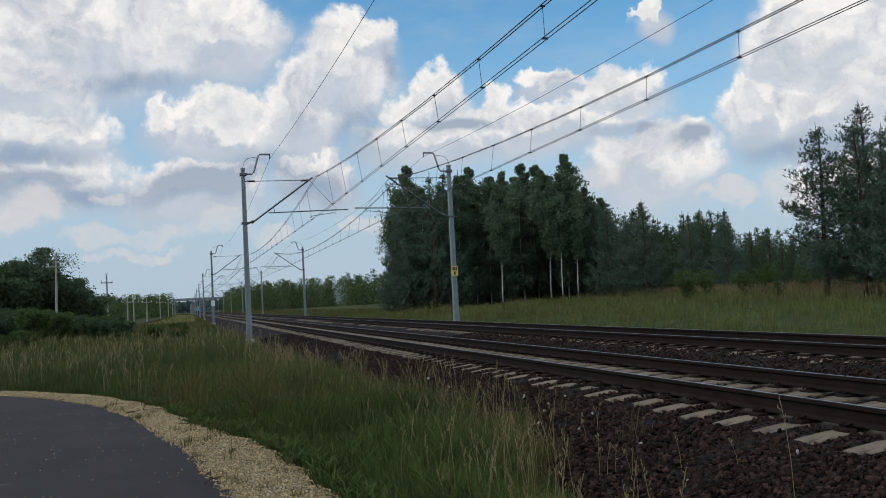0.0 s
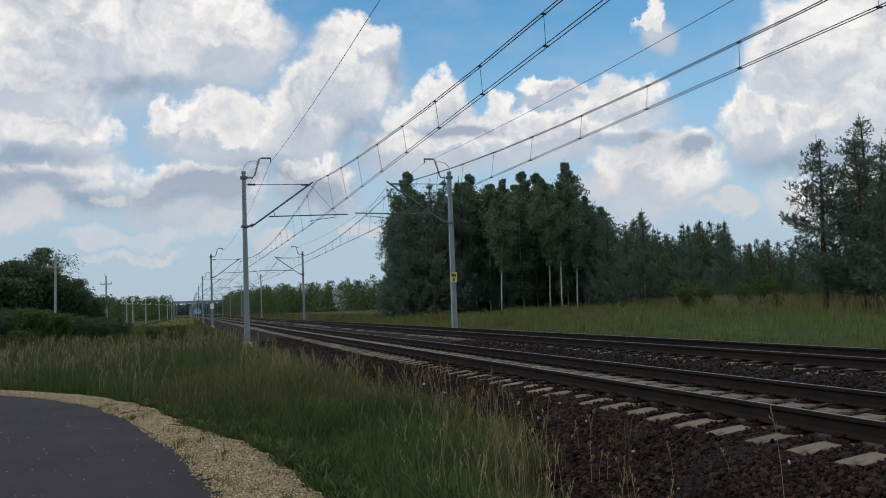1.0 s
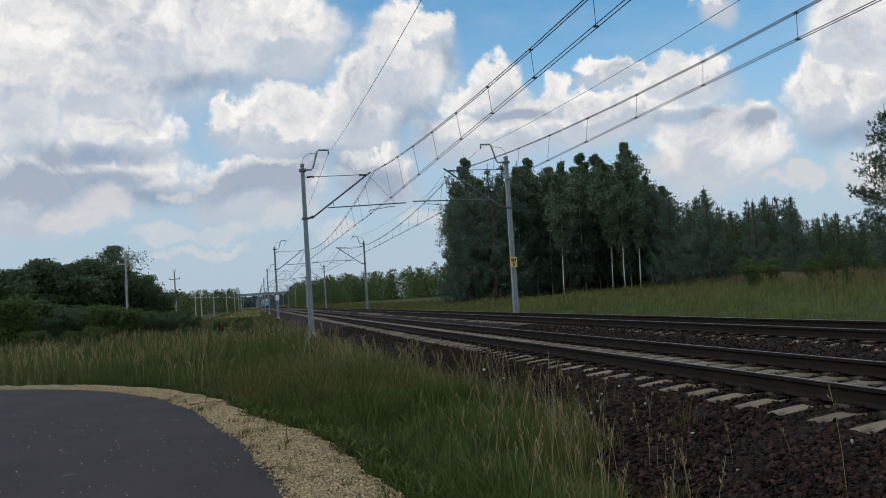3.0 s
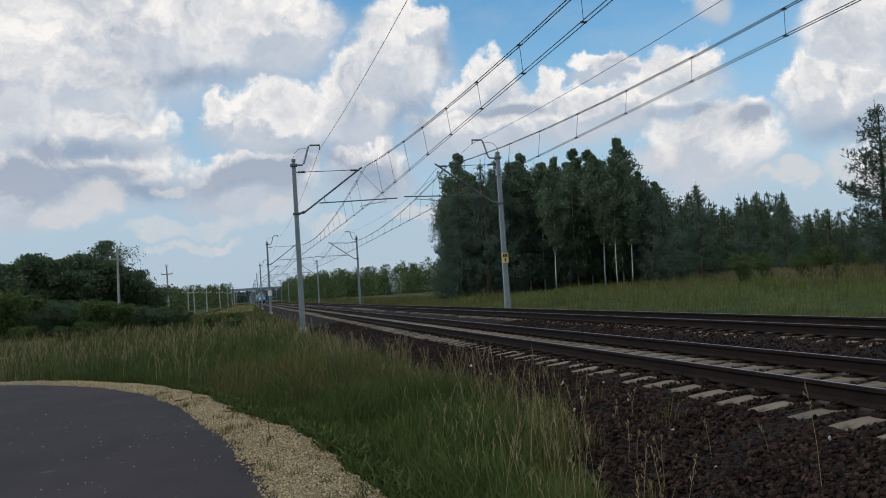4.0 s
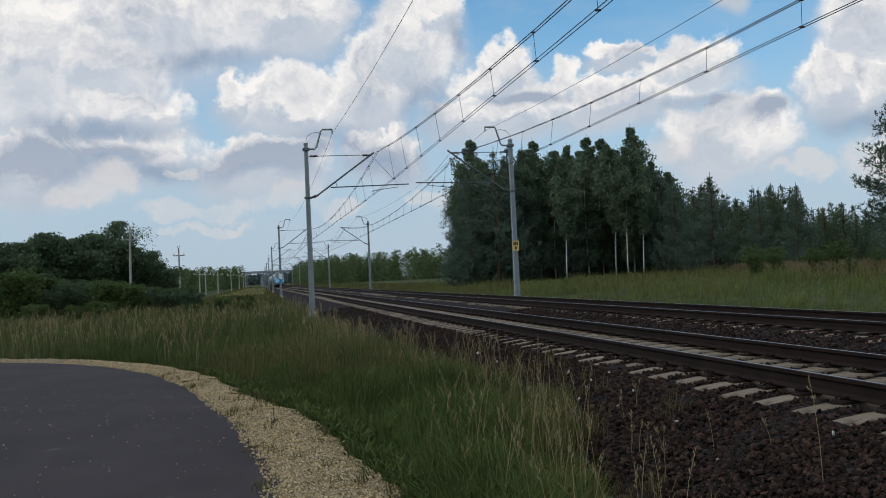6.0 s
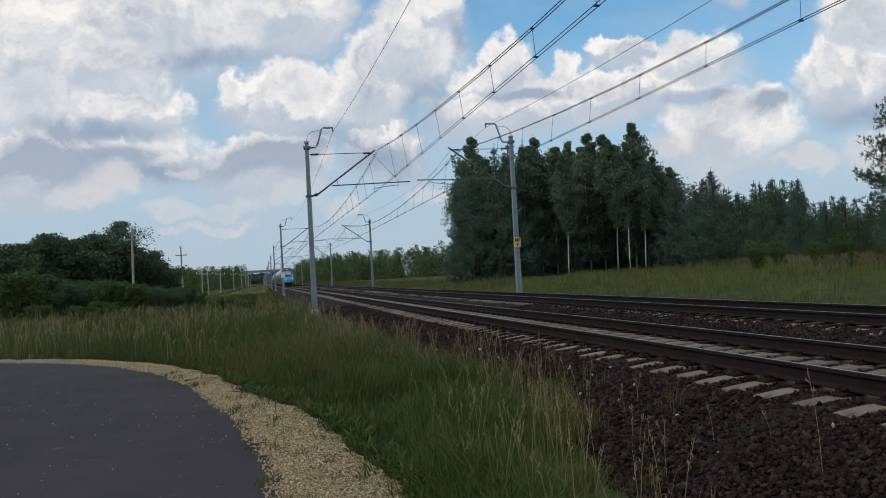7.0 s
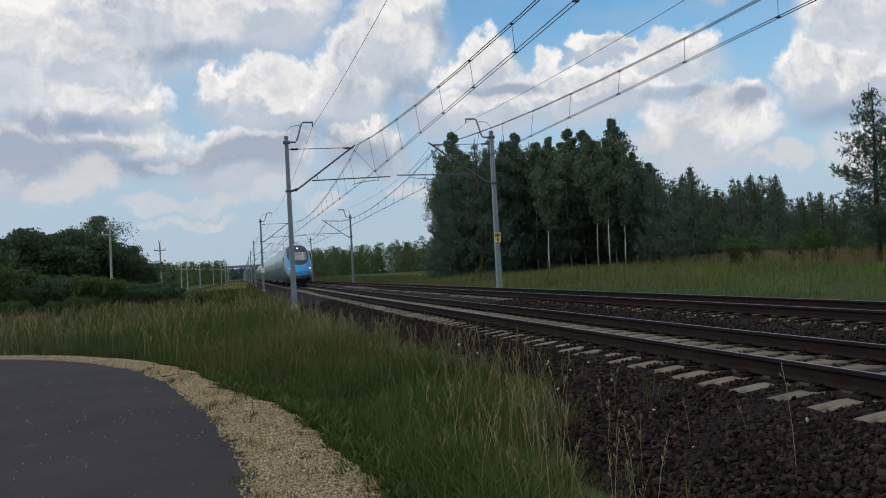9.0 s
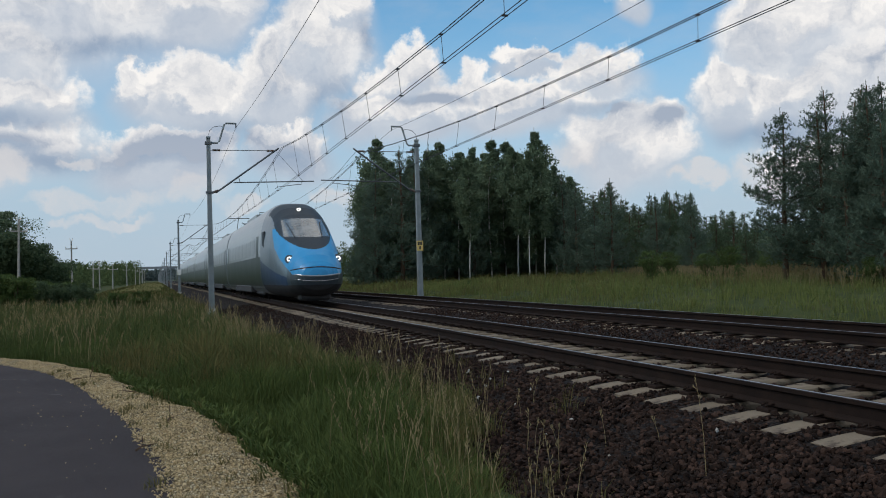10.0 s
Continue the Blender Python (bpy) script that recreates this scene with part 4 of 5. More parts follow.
y = 18 + 40 * r.random(c) ** 1.3
x = -3.6 - (2 + (y - 14) * 0.6) * r.random(c)
keep = (y > margin_y(x) + 0.9) & (patchy(x, y, 0.25, 27.0) + 0.45 * r.random(c) > 0.62)
x, y = x[keep], y[keep]
seed_stalks("meadow_ears", np.column_stack([x, y, ground_z(x, y)]), r.uniform(0.55, 1.0, len(x)), 43, 0.009, "straw-coloured ears above the meadow")


c = 2600
u = r.random(c)
x, y = 20 + 18 * u + r.normal(0, 1.6, c), 26 + 52 * u + r.normal(0, 3.0, c)
keep = (x > 9) & (y > (x - 4) * 0.75)
x, y = x[keep], y[keep]
seed_stalks("bank_ears", np.column_stack([x, y, ground_z(x, y)]), r.uniform(0.45, 0.85, len(x)), 44, 0.014, "pale ripe ears along the foot of the wood")


# ---- small things on the margin ----
for x, y, turn, k in ((-6.83, 15.1, 20, 1.0), (-5.75, 10.25, 75, 0.8), (-6.3, 13.0, 130, 0.7), (-6.0, 8.7, 60, 0.5)):
    twig = empty("twig", pose(x, y, -0.392, 0, 0, turn), "dry dark twig lying on the gravel margin", "twig", "twigs on the gravel")
    part("stem", tube([(-0.30 * k, 0, 0.004), (-0.05 * k, 0.02, 0.012), (0.28 * k, -0.01, 0.006)], [0.010, 0.008, 0.004], 5), PINE_BARK, twig)
    part("side_shoot", tube([(-0.04 * k, 0.02, 0.012), (0.0, 0.03, 0.10 * k), (0.01, 0.03, 0.19 * k)], [0.006, 0.005, 0.003], 5), PINE_BARK, twig)
rw = np.random.default_rng(77)
xy, share = margin_xy(46, 71, 17)
P = np.repeat(np.column_stack([xy, np.full(len(xy), -0.41)]), 16, 0) + rw.normal(0, 0.035, (46 * 16, 3)) * (1, 1, 0)
blades("margin_weeds", P, rw.uniform(0.03, 0.13, len(P)), rw.uniform(0.005, 0.010, len(P)), 1.2, 72, GRASS_DRY, "sparse low weeds in the gravel margin")


# ---- trees ----
def leaf_quads(centres, spreads, per, size, seed, flat=0.7, droop=0.0):
    """Small leaf faces scattered round each centre."""
    r = np.random.default_rng(seed)
    c = np.repeat(np.asarray(centres, float), per, 0)
    s = np.repeat(np.asarray(spreads, float), per)[:, None]
    off = np.clip(r.standard_normal((len(c), 3)), -1.7, 1.7) * 0.5
    off[:, 2] = off[:, 2] * flat - droop * np.abs(r.standard_normal(len(c)))
    p = c + off * s
    t = turns(r, len(p))
    k = size * r.uniform(0.6, 1.3, len(p))[:, None]
    a, b = t[:, 0] * k, t[:, 1] * k * 0.55
    v = np.stack([p - a, p + a * 0.35 + b * 1.35, p + a * 0.7 - b * 1.2], 1)
    return v.reshape(-1, 3), np.arange(len(p) * 3).reshape(-1, 3)


def tufts(centres, ways, per, length, width, seed, sizes=None):
    """Needle brushes: thin faces that fan out round a shoot."""
    r = np.random.default_rng(seed)
    c = np.repeat(np.asarray(centres, float), per, 0)
    w = np.repeat(np.asarray(ways, float), per, 0) + 0.75 * r.standard_normal((len(c), 3))
    w /= np.linalg.norm(w, axis=1, keepdims=True)
    sid = np.cross(w, r.standard_normal((len(c), 3)))
    sid /= np.linalg.norm(sid, axis=1, keepdims=True)
    k = np.repeat(np.asarray(sizes, float) if sizes is not None else np.ones(len(centres)), per)
    L = (length * k * r.uniform(0.6, 1.25, len(c)))[:, None]
    width = width * (0.3 + 0.7 * k)[:, None]
    c = c + w * L * 0.1 * r.standard_normal((len(c), 1))
    v = np.stack([c - sid * width * 1.1, c + sid * width * 1.1, c + w * L], 1)
    return v.reshape(-1, 3), np.arange(len(c) * 3).reshape(-1, 3)


def trunk_line(r, height, wander):
    zs = np.linspace(0, height, 9)
    return [(wander * math.sin(z * 0.35 + r.uniform(0, 0.4)) * z / height, wander * math.cos(z * 0.27 + 1) * z / height - wander * 0.0, z) for z in zs]


def birch(height, seed, bare=0.3, width=2.2):
    r = np.random.default_rng(seed)
    top = empty("birch_tree", Matrix(), "slender birch with white trunk and dark green crown", "tree", "birches at the wood's edge")
    line = trunk_line(r, height, 0.35)
    part("trunk", tube(line, [0.058 * (1 - 0.9 * z / height) + 0.012 for _, _, z in line], 8), BIRCH_BARK, top, "white birch trunk", True)
    bm, centres, spreads = bmesh.new(), [], []
    for k in range(46):
        u = bare + (0.97 - bare) * (k + r.random()) / 46
        z = height * u
        a = r.uniform(0, 2 * math.pi)
        reach = width * (0.35 + 0.65 * math.sin(math.pi * min(1, (1.03 - u) / (1.03 - bare)) ** 0.75)) * r.uniform(0.65, 1.15) * min(1, (1.03 - u) * 2.6)
        bx, by = np.interp(z, [p[2] for p in line], [p[0] for p in line]), np.interp(z, [p[2] for p in line], [p[1] for p in line])
        tip = (bx + math.cos(a) * reach, by + math.sin(a) * reach, z + reach * 0.55)
        mid = (bx + math.cos(a) * reach * 0.5, by + math.sin(a) * reach * 0.5, z + reach * 0.42)
        merge(bm, tube([(bx, by, z), mid, tip], [0.035 * (1.1 - u), 0.02 * (1.1 - u) + 0.004, 0.004], 4, False))
        for s in (0.45, 0.75, 1.0):
            for _ in range(2):
                q = np.array((bx, by, z)) * (1 - s) + np.array(tip) * s + r.standard_normal(3) * 0.22 * reach
                centres.append(q)
                spreads.append(0.16 + 0.38 * reach * r.uniform(0.5, 1.1))
    tagged(part("branching", bm, PINE_BARK, top), kind="stuff")
    v, f = leaf_quads(centres, spreads, 44, 0.105, seed + 1, 0.85, 0.12)
    put("crown", quick("crown", v, f), BIRCH_LEAF, top)
    return top


def pine(height, seed, bare, width, mat, per=16, tuft=0.26, whorls=16, label="", name="pine_tree", sharp=1.0, fill=3, core=130):
    """A pine: whorls of upturned branches set with needle brushes, and a leading shoot."""
    r = np.random.default_rng(seed)
    top = empty(name, Matrix(), label, "tree", "pines at the wood's edge")
    line = trunk_line(r, height, 0.15)
    part("trunk", tube(line, [0.018 * height * (1 - 0.93 * z / height) + 0.01 for _, _, z in line], 8), PINE_BARK, top, "", True)
    bm, centres, ways, sizes = bmesh.new(), [], [], []
    for k in range(whorls):
        u = bare + (0.955 - bare) * (k / (whorls - 1)) ** 0.9
        z0 = height * u
        for j in range(5 + (k % 2)):
            a = r.uniform(0, 2 * math.pi)
            reach = width * max(0.02, (1.0 - u) / (1 - bare)) ** sharp * r.uniform(0.6, 1.15)
            z = z0 + r.uniform(-0.2, 0.2) * height / whorls
            d = np.array((math.cos(a), math.sin(a), 0.0))
            p0, p1, p2 = np.array((0, 0, z)), d * reach * 0.55 + (0, 0, z + reach * 0.10), d * reach + (0, 0, z + reach * 0.38)
            merge(bm, tube([p0, p1, p2], [0.012 * reach + 0.006, 0.007 * reach + 0.005, 0.004], 4, False))
            for s in np.linspace(0.22, 1.0, 3 + int(reach * 3.2)):
                q = p0 * (1 - s) ** 2 + 2 * p1 * s * (1 - s) + p2 * s * s
                for _ in range(fill):
                    centres.append(q + r.standard_normal(3) * (0.10 + 0.10 * reach) * (1.1 - 0.5 * s))
                    ways.append(d * 0.7 + np.array((0, 0, 0.85)) + r.standard_normal(3) * 0.3)
                    sizes.append(min(1.0, 0.30 + 0.9 * reach / width))
    for k in range(core):                               # the shaded inner shoots
        u = bare + (0.97 - bare) * (k + r.random()) / core
        a, reach = r.uniform(0, 2 * math.pi), 0.42 * width * max(0.04, (1.0 - u) / (1 - bare)) ** 0.9
        centres.append(np.array((math.cos(a) * reach, math.sin(a) * reach, height * u)))
        ways.append(np.array((math.cos(a) * 0.6, math.sin(a) * 0.6, 1.0)))
        sizes.append(min(1.0, 0.45 + 0.6 * (1 - u)))
    for k in range(12):
        centres.append(np.array((0, 0, height * (0.94 + 0.08 * k / 11))))
        ways.append(np.array((0, 0, 3.0)))
        sizes.append(0.55 - 0.02 * k)
    tagged(part("branching", bm, PINE_BARK, top), kind="stuff")
    v, f = tufts(centres, ways, per, tuft, tuft * 0.065, seed + 1, sizes)
    put("crown", quick("crown", v, f), mat, top)
    return top


def shrub(height, seed, mat=None, name="shrub", label="leafy bright green shrub at the wood's edge", per=26, leaf=0.07):
    r = np.random.default_rng(seed)
    top = empty(name, Matrix(), label, "shrub", "shrubs")
    bm, centres, spreads = bmesh.new(), [], []
    for k in range(15):
        a, reach = r.uniform(0, 2 * math.pi), height * r.uniform(0.15, 0.55)
        z = height * r.uniform(0.45, 0.95)
        merge(bm, tube([(0, 0, 0), (math.cos(a) * reach * 0.4, math.sin(a) * reach * 0.4, z * 0.55), (math.cos(a) * reach, math.sin(a) * reach, z)], [0.03, 0.018, 0.005], 4, False))
        for s in (0.3, 0.5, 0.75, 1.0, 1.0):
            centres.append((math.cos(a) * reach * s + r.normal() * 0.12, math.sin(a) * reach * s + r.normal() * 0.12, z * s))
            spreads.append(height * r.uniform(0.10, 0.2))
    tagged(part("branching", bm, PINE_BARK, top), kind="stuff")
    v, f = leaf_quads(centres, spreads, per, leaf, seed + 1)
    put("leaves", quick("leaves", v, f), mat or SHRUB_LEAF, top)
    return top


def stand(ob, x, y, turn=0.0, scale=1.0, dz=0.0):
    ob.matrix_basis = pose(x, y, float(ground_z(x, y)) - 0.06 + dz, 0, 0, turn) @ Matrix.Scale(scale, 4)
    return ob


def again(ob, x, y, turn, scale):
    s = ob.scale[0]
    m = pose(x, y, float(ground_z(x, y)) - 0.06, 0, 0, turn) @ Matrix.Scale(scale / s, 4)
    return copy_thing(ob, m)


r = random.Random(8)
# birches and pines of the clump
kinds = [birch(13.2, 101, 0.34, 1.5), birch(12.4, 111, 0.10, 1.65), birch(11.6, 121, 0.06, 1.9)]
EYE = (-5.9, 0.4, 1.07)


def seen(az, dist):
    """A place by its bearing from the viewer's stand, in degrees off the line, and its distance."""
    return EYE[0] + dist * math.sin(radians(az)), EYE[1] + dist * math.cos(radians(az))


def crown_height(x, y, el):
    """How tall a tree at (x, y) is whose top rises el degrees over the viewer's stand."""
    return EYE[2] + math.hypot(x - EYE[0], y - EYE[1]) * math.tan(radians(el)) - float(ground_z(x, y)) + 0.06


# stems at the edge, then crowns by bearing and rise
spots = [(22.45, 85.0, 0, 7.9), (23.2, 84.2, 0, 7.6), (24.15, 84.6, 0, 7.2), (19.4, 83.0, 0, 7.2),
         (13.85, 86, 1, 8.75), (13.3, 88, 2, 7.2), (14.7, 84, 2, 7.3), (15.8, 90, 1, 7.4), (16.75, 86, 1, 7.9), (17.8, 88, 1, 8.45), (18.7, 87, 2, 7.7), (19.8, 90, 1, 8.1), (20.8, 88, 1, 8.5), (21.7, 90, 1, 8.35), (22.5, 92, 2, 7.6), (23.6, 88, 1, 8.9), (24.3, 91, 2, 7.4), (24.9, 90, 1, 6.7), (25.6, 92, 2, 5.9), (12.9, 90, 2, 6.0), (20.2, 96, 2, 7.6), (17.2, 96, 1, 7.6)]
spots = [(*seen(az, d), k, crown_height(*seen(az, d), el) / (13.2, 12.4, 11.6)[k]) for az, d, k, el in spots]
used = set()
for x, y, k, s in spots:
    if k in used:
        again(kinds[k], x, y, r.uniform(0, 360), s)
    else:
        used.add(k)
        stand(kinds[k], x, y, 0, s)
OLD = "tall dark scots pine with ragged crown"
dense = pine(12.4, 201, 0.03, 3.3, NEEDLE, 6, 0.46, 18, "dense dark pine with branches to the ground", sharp=0.72)
stand(dense, 15.6, 80.0, 20, 1.0)
for x, y, s in ((17.6, 82.0, 1.05), (13.4, 81.0, 0.86), (19.6, 84.0, 1.06), (22.6, 85.5, 1.02), (25.4, 88.5, 1.06), (31.0, 93, 1.02), (34.0, 92, 0.98), (16.0, 88, 1.04), (36.8, 88, 0.80), (23.5, 82.5, 0.7), (38.5, 94, 0.85), (12.6, 82.5, 0.62), (13.9, 83.5, 0.8), *((*seen(az, d), crown_height(*seen(az, d), el) / 12.5) for az, d, el in ((25.4, 86, 6.0), (26.2, 83, 5.5), (27.3, 80, 4.7), (28.35, 78, 5.45), (31.1, 74, 4.4), (33.2, 70, 4.5)))):
    again(dense, x, y, r.uniform(0, 360), s)
# the younger pines that run on to the right
young = [pine(6.4, 221, 0.02, 2.0, YOUNG_NEEDLE, 6, 0.30, 13, "young pine with pale upright shoots", sharp=0.85), pine(5.4, 231, 0.02, 2.0, YOUNG_NEEDLE, 6, 0.30, 12, "bushy young pine with upright shoots", sharp=0.75)]
first_two = 0
for row in range(3):
    for k in range(22):
        u = k / 21
        x = 36.5 + 0.5 * u + row * 2.2 + r.uniform(-0.8, 0.8)
        y = 84 - 34 * u + row * 2.2 + r.uniform(-0.9, 0.9)
        rise = float(np.interp(math.degrees(math.atan2(x - EYE[0], y - EYE[1])), [24.8, 26.3, 27.1, 28.3, 29.2, 31.1, 33.2, 34.0, 35.1, 36.7, 40], [6.4, 5.4, 4.6, 5.2, 4.2, 4.4, 4.4, 3.7, 3.2, 2.7, 2.3]))
        s = (crown_height(x, y, rise) / 6.2) * r.uniform(0.80, 1.04)
        if first_two < 2:
            stand(young[first_two], x, y, 0, s * 6.2 / (6.4, 5.4)[first_two])
            first_two += 1
        else:
            q = (row + k) % 2
            again(young[q], x, y, r.uniform(0, 360), s * 6.2 / (6.4, 5.4)[q])
# tall pines that close the wood on the right
old = pine(9.2, 241, 0.14, 2.3, NEEDLE, 11, 0.25, 14, OLD, sharp=0.58, fill=5, core=60)
stand(old, 21.6, 34.9, 40, 0.86)
old2 = pine(9.4, 251, 0.06, 2.4, NEEDLE, 9, 0.25, 16, OLD, sharp=0.62, fill=5, core=120)
stand(old2, 24.0, 34.9, 0, 0.95)
for q, x, y, s in ((old, 22.6, 33.6, 0.84), (old2, 24.9, 33.4, 0.93), (old2, 23.2, 31.4, 0.84), (old, 25.6, 31.2, 0.92), (old2, 22.6, 29.6, 0.74), (old, 28.0, 34.0, 1.04), (old2, 27.6, 30.6, 1.0), (old, 30.4, 31.0, 1.08), (old2, 30.6, 36.5, 1.06), (old, 25.6, 27.4, 0.9), (old2, 23.6, 27.6, 0.72), (old2, 28.2, 25.0, 0.95), (old2, 25.9, 34.2, 0.97), (old, 27.2, 34.8, 1.02), (old2, 26.6, 33.0, 0.96), (old, 26.6, 32.0, 0.97), (old2, 29.0, 32.6, 1.02)):
    again(q, x, y, r.uniform(0, 360), s)
for x, y, s in ((22.2, 31.6, 0.58), (23.6, 32.4, 0.64), (21.8, 29.2, 0.52), (23.4, 29.8, 0.62), (24.8, 31.4, 0.66), (25.2, 28.8, 0.62), (21.2, 27.2, 0.42), (23.2, 27.6, 0.52), (27.6, 28.6, 0.74), (29.6, 29.4, 0.80), (31.8, 32.6, 0.82), (26.0, 29.8, 0.70), (32.0, 29.0, 0.84), (29.4, 26.6, 0.76), (33.6, 35.0, 0.8), (27.4, 26.2, 0.66), (35.0, 31.0, 0.85)):
    again(dense, x, y, r.uniform(0, 360), s)
# bushes along the wood's foot
bush = shrub(2.6, 301, per=44)
stand(bush, 22.8, 48.5, 0, 0.72)
for x, y, s in ((25.4, 50.5, 0.8), (27.4, 47.6, 0.86), (25.0, 46.0, 0.7), (28.8, 45.2, 0.75), (26.8, 43.4, 0.55), (24.0, 41.6, 0.4), (20.4, 28.4, 0.5), (20.0, 25.6, 0.6), (32.4, 70, 0.6), (34.5, 74, 0.6), (21.6, 31.0, 0.4), (15.0, 60, 0.22), (17.2, 48, 0.18)):
    again(bush, x, y, r.uniform(0, 360), s * 0.85)
# scrub and trees to the left
scrub = shrub(1.3, 311, None, "bush", "low green bush in the meadow", 64, 0.045)
stand(scrub, -8.0, 52, 0, 0.8)
for k in range(52):
    y = r.uniform(48, 88)
    x = -4.6 - r.uniform(0.0, 0.30) * y
    again(scrub, x, y, r.uniform(0, 360), r.uniform(0.45, 0.95) if x < -11 else r.uniform(0.3, 0.62))
dark = shrub(5.0, 321, THICKET_LEAF, "bush", "tall dark thicket of broad-leaved bushes", 150, 0.115)
stand(dark, -27.5, 104, 0, 1.25)
for k in range(34):
    u = (k + r.random()) / 34
    x, y = -34 + 17.2 * u + r.uniform(-0.8, 0.8), 103 + 8 * r.random() + 4 * u
    want = math.tan(radians(float(np.interp(math.degrees(math.atan2(x + 6.1, y)), [-15.2, -14, -12.7, -12.1, -10.8, -9.6, -8.6, -7.6, -6.9, -6.0, -5.4], [3.3, 3.5, 3.2, 3.7, 3.8, 3.1, 3.0, 2.7, 2.2, 1.6, 0.6])))) * y + 1.5
    again(dark, x, y, r.uniform(0, 360), max(0.3, want / 4.9) * r.uniform(0.85, 1.08))
for k in range(16):                                    # undergrowth inside the clump
    again(dark, 21 + 21 * k / 15, 94 + r.uniform(0, 6), r.uniform(0, 360), r.uniform(0.6, 0.85))
for k in range(30):                                    # the thicket's ragged foot
    az, d = -16.5 + 12.5 * (k + r.random()) / 30, r.uniform(62, 84)
    rise = float(np.interp(az, [-16, -13, -11, -9, -7.5, -5, -4], [1.5, 1.3, 1.0, 0.6, 0.3, -0.1, -0.3]))
    tall = crown_height(*seen(az, d), rise * r.uniform(0.2, 1.1))
    if k % 3:
        again(dark, *seen(az, d), r.uniform(0, 360), max(0.16, tall / 4.9))
    else:
        again(scrub, *seen(az, d), r.uniform(0, 360), max(0.5, tall / 1.25))
behind = birch(9.0, 331, 0.1, 2.6)
stand(behind, -21.9, 112, 0, 1.12)
for x, y, s in ((-23.2, 114, 0.9), (-28.0, 112, 0.95), (-26.4, 110, 0.9), (-31, 114, 1.0)):
    again(behind, x, y, r.uniform(0, 360), s)
small_pine = young[0]
for k in range(14):
    u = k / 13
    again(small_pine, -37 + 11 * u + r.uniform(-0.6, 0.6), 104 + r.uniform(-1, 2), r.uniform(0, 360), r.uniform(1.0, 1.2))


def far_wood(name, spots, seed, label, mat, per=120, leaf=0.26):
    """Trees too far off to count, as crowns of scattered leaf faces and bare stems in one mesh."""
    r = np.random.default_rng(seed)
    centres, spreads, sizes = [], [], []
    for x, y, h in spots:
        g = float(ground_z(x, y))
        for k in range(12):
            u = (k + 0.3) / 12
            wd = h * 0.24 * min(1.0, (1.05 - u) * 1.7) ** 0.8 + 0.1
            a = r.uniform(0, 2 * math.pi)
            centres.append((x + math.cos(a) * wd * 0.6, y + math.sin(a) * wd * 0.6, g + h * (0.02 + 0.95 * u)))
            spreads.append(wd * 1.1)
    v, f = leaf_quads(centres, spreads, per // 10, leaf, seed + 1, 0.9)
    return tagged(put(name, quick(name, v, f), mat), label, "wood", kind="stuff")


rr = np.random.default_rng(61)
spots = []
for k in range(460):                                   # right of the line, from the clearing onwards
    y = 215 + 330 * rr.random() ** 1.3
    edge = np.interp(y, [215, 245, 290, 350, 600], [52, 40, 26, 16, 14])
    x = edge + 26 * rr.random() ** 1.6
    spots.append((x, y, rr.uniform(5.8, 10.8) * np.interp(y, [215, 300, 350, 545], [0.92, 0.96, 1.1, 1.25])))
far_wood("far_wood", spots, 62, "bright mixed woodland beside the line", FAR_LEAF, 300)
spots = []
for k in range(260):                                   # left of the line, behind the poles
    y = 235 + 300 * rr.random() ** 1.2
    x = np.interp(y, [235, 300, 420, 535], [-24, -22, -17, -15]) - 40 * rr.random() ** 1.3
    spots.append((x, y, rr.uniform(5.6, 8.4) * np.interp(y, [235, 535], [0.8, 1.25])))
for k in range(90):                                    # the stand that ends beside the poles
    d, az = rr.uniform(390, 470), rr.uniform(-5.2, -1.0)
    x, y = seen(az, d)
    spots.append((x, y, crown_height(x, y, rr.uniform(0.95, 1.28))))
for k in range(40):
    y = rr.uniform(150, 230)
    spots.append((-19 - 16 * rr.random() - (y - 150) * 0.05, y, rr.uniform(2.0, 5.0)))
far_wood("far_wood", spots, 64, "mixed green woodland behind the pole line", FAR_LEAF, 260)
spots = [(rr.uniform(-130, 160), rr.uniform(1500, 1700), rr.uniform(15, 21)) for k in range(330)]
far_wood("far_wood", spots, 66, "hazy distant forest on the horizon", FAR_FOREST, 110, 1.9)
spots = [(x, y, rr.uniform(5.5, 7.8)) for x, y in zip(rr.uniform(-150, -36, 90), rr.uniform(118, 150, 90))] + [(x, y, rr.uniform(3.6, 4.6)) for x, y in zip(rr.uniform(42, 100, 170), rr.uniform(20, 110, 170)) if x > 44 + 0.05 * y] + [(rr.uniform(21, 44), rr.uniform(97, 118), rr.uniform(9, 11.5)) for k in range(60)]
far_wood("far_wood", spots, 68, "dark woodland behind the first trees", BIRCH_LEAF, 300, 0.2)


# ---- the road bridge over the line, far off ----
def overbridge(y):
    top = empty("road_bridge", pose(-3, y, 0), "haze-tinted blue-grey concrete road bridge crossing far over the tracks", "bridge")
    part("deck", boxed(-24, 24, -4, 4, 8.5, 9.4, 0.1), HAZE_CONCRETE, top)
    for side_y in (-3.8, 3.8):
        part("parapet", boxed(-24, 24, side_y - 0.12, side_y + 0.12, 9.4, 10.1), HAZE_CONCRETE, top)
    for x in (-12, 13):
        part("pier", boxed(x - 0.5, x + 0.5, -3, 3, -1.5, 8.5, 0.1), HAZE_CONCRETE, top)


overbridge(640)


# ---- the train ----
NOSE = 7.0


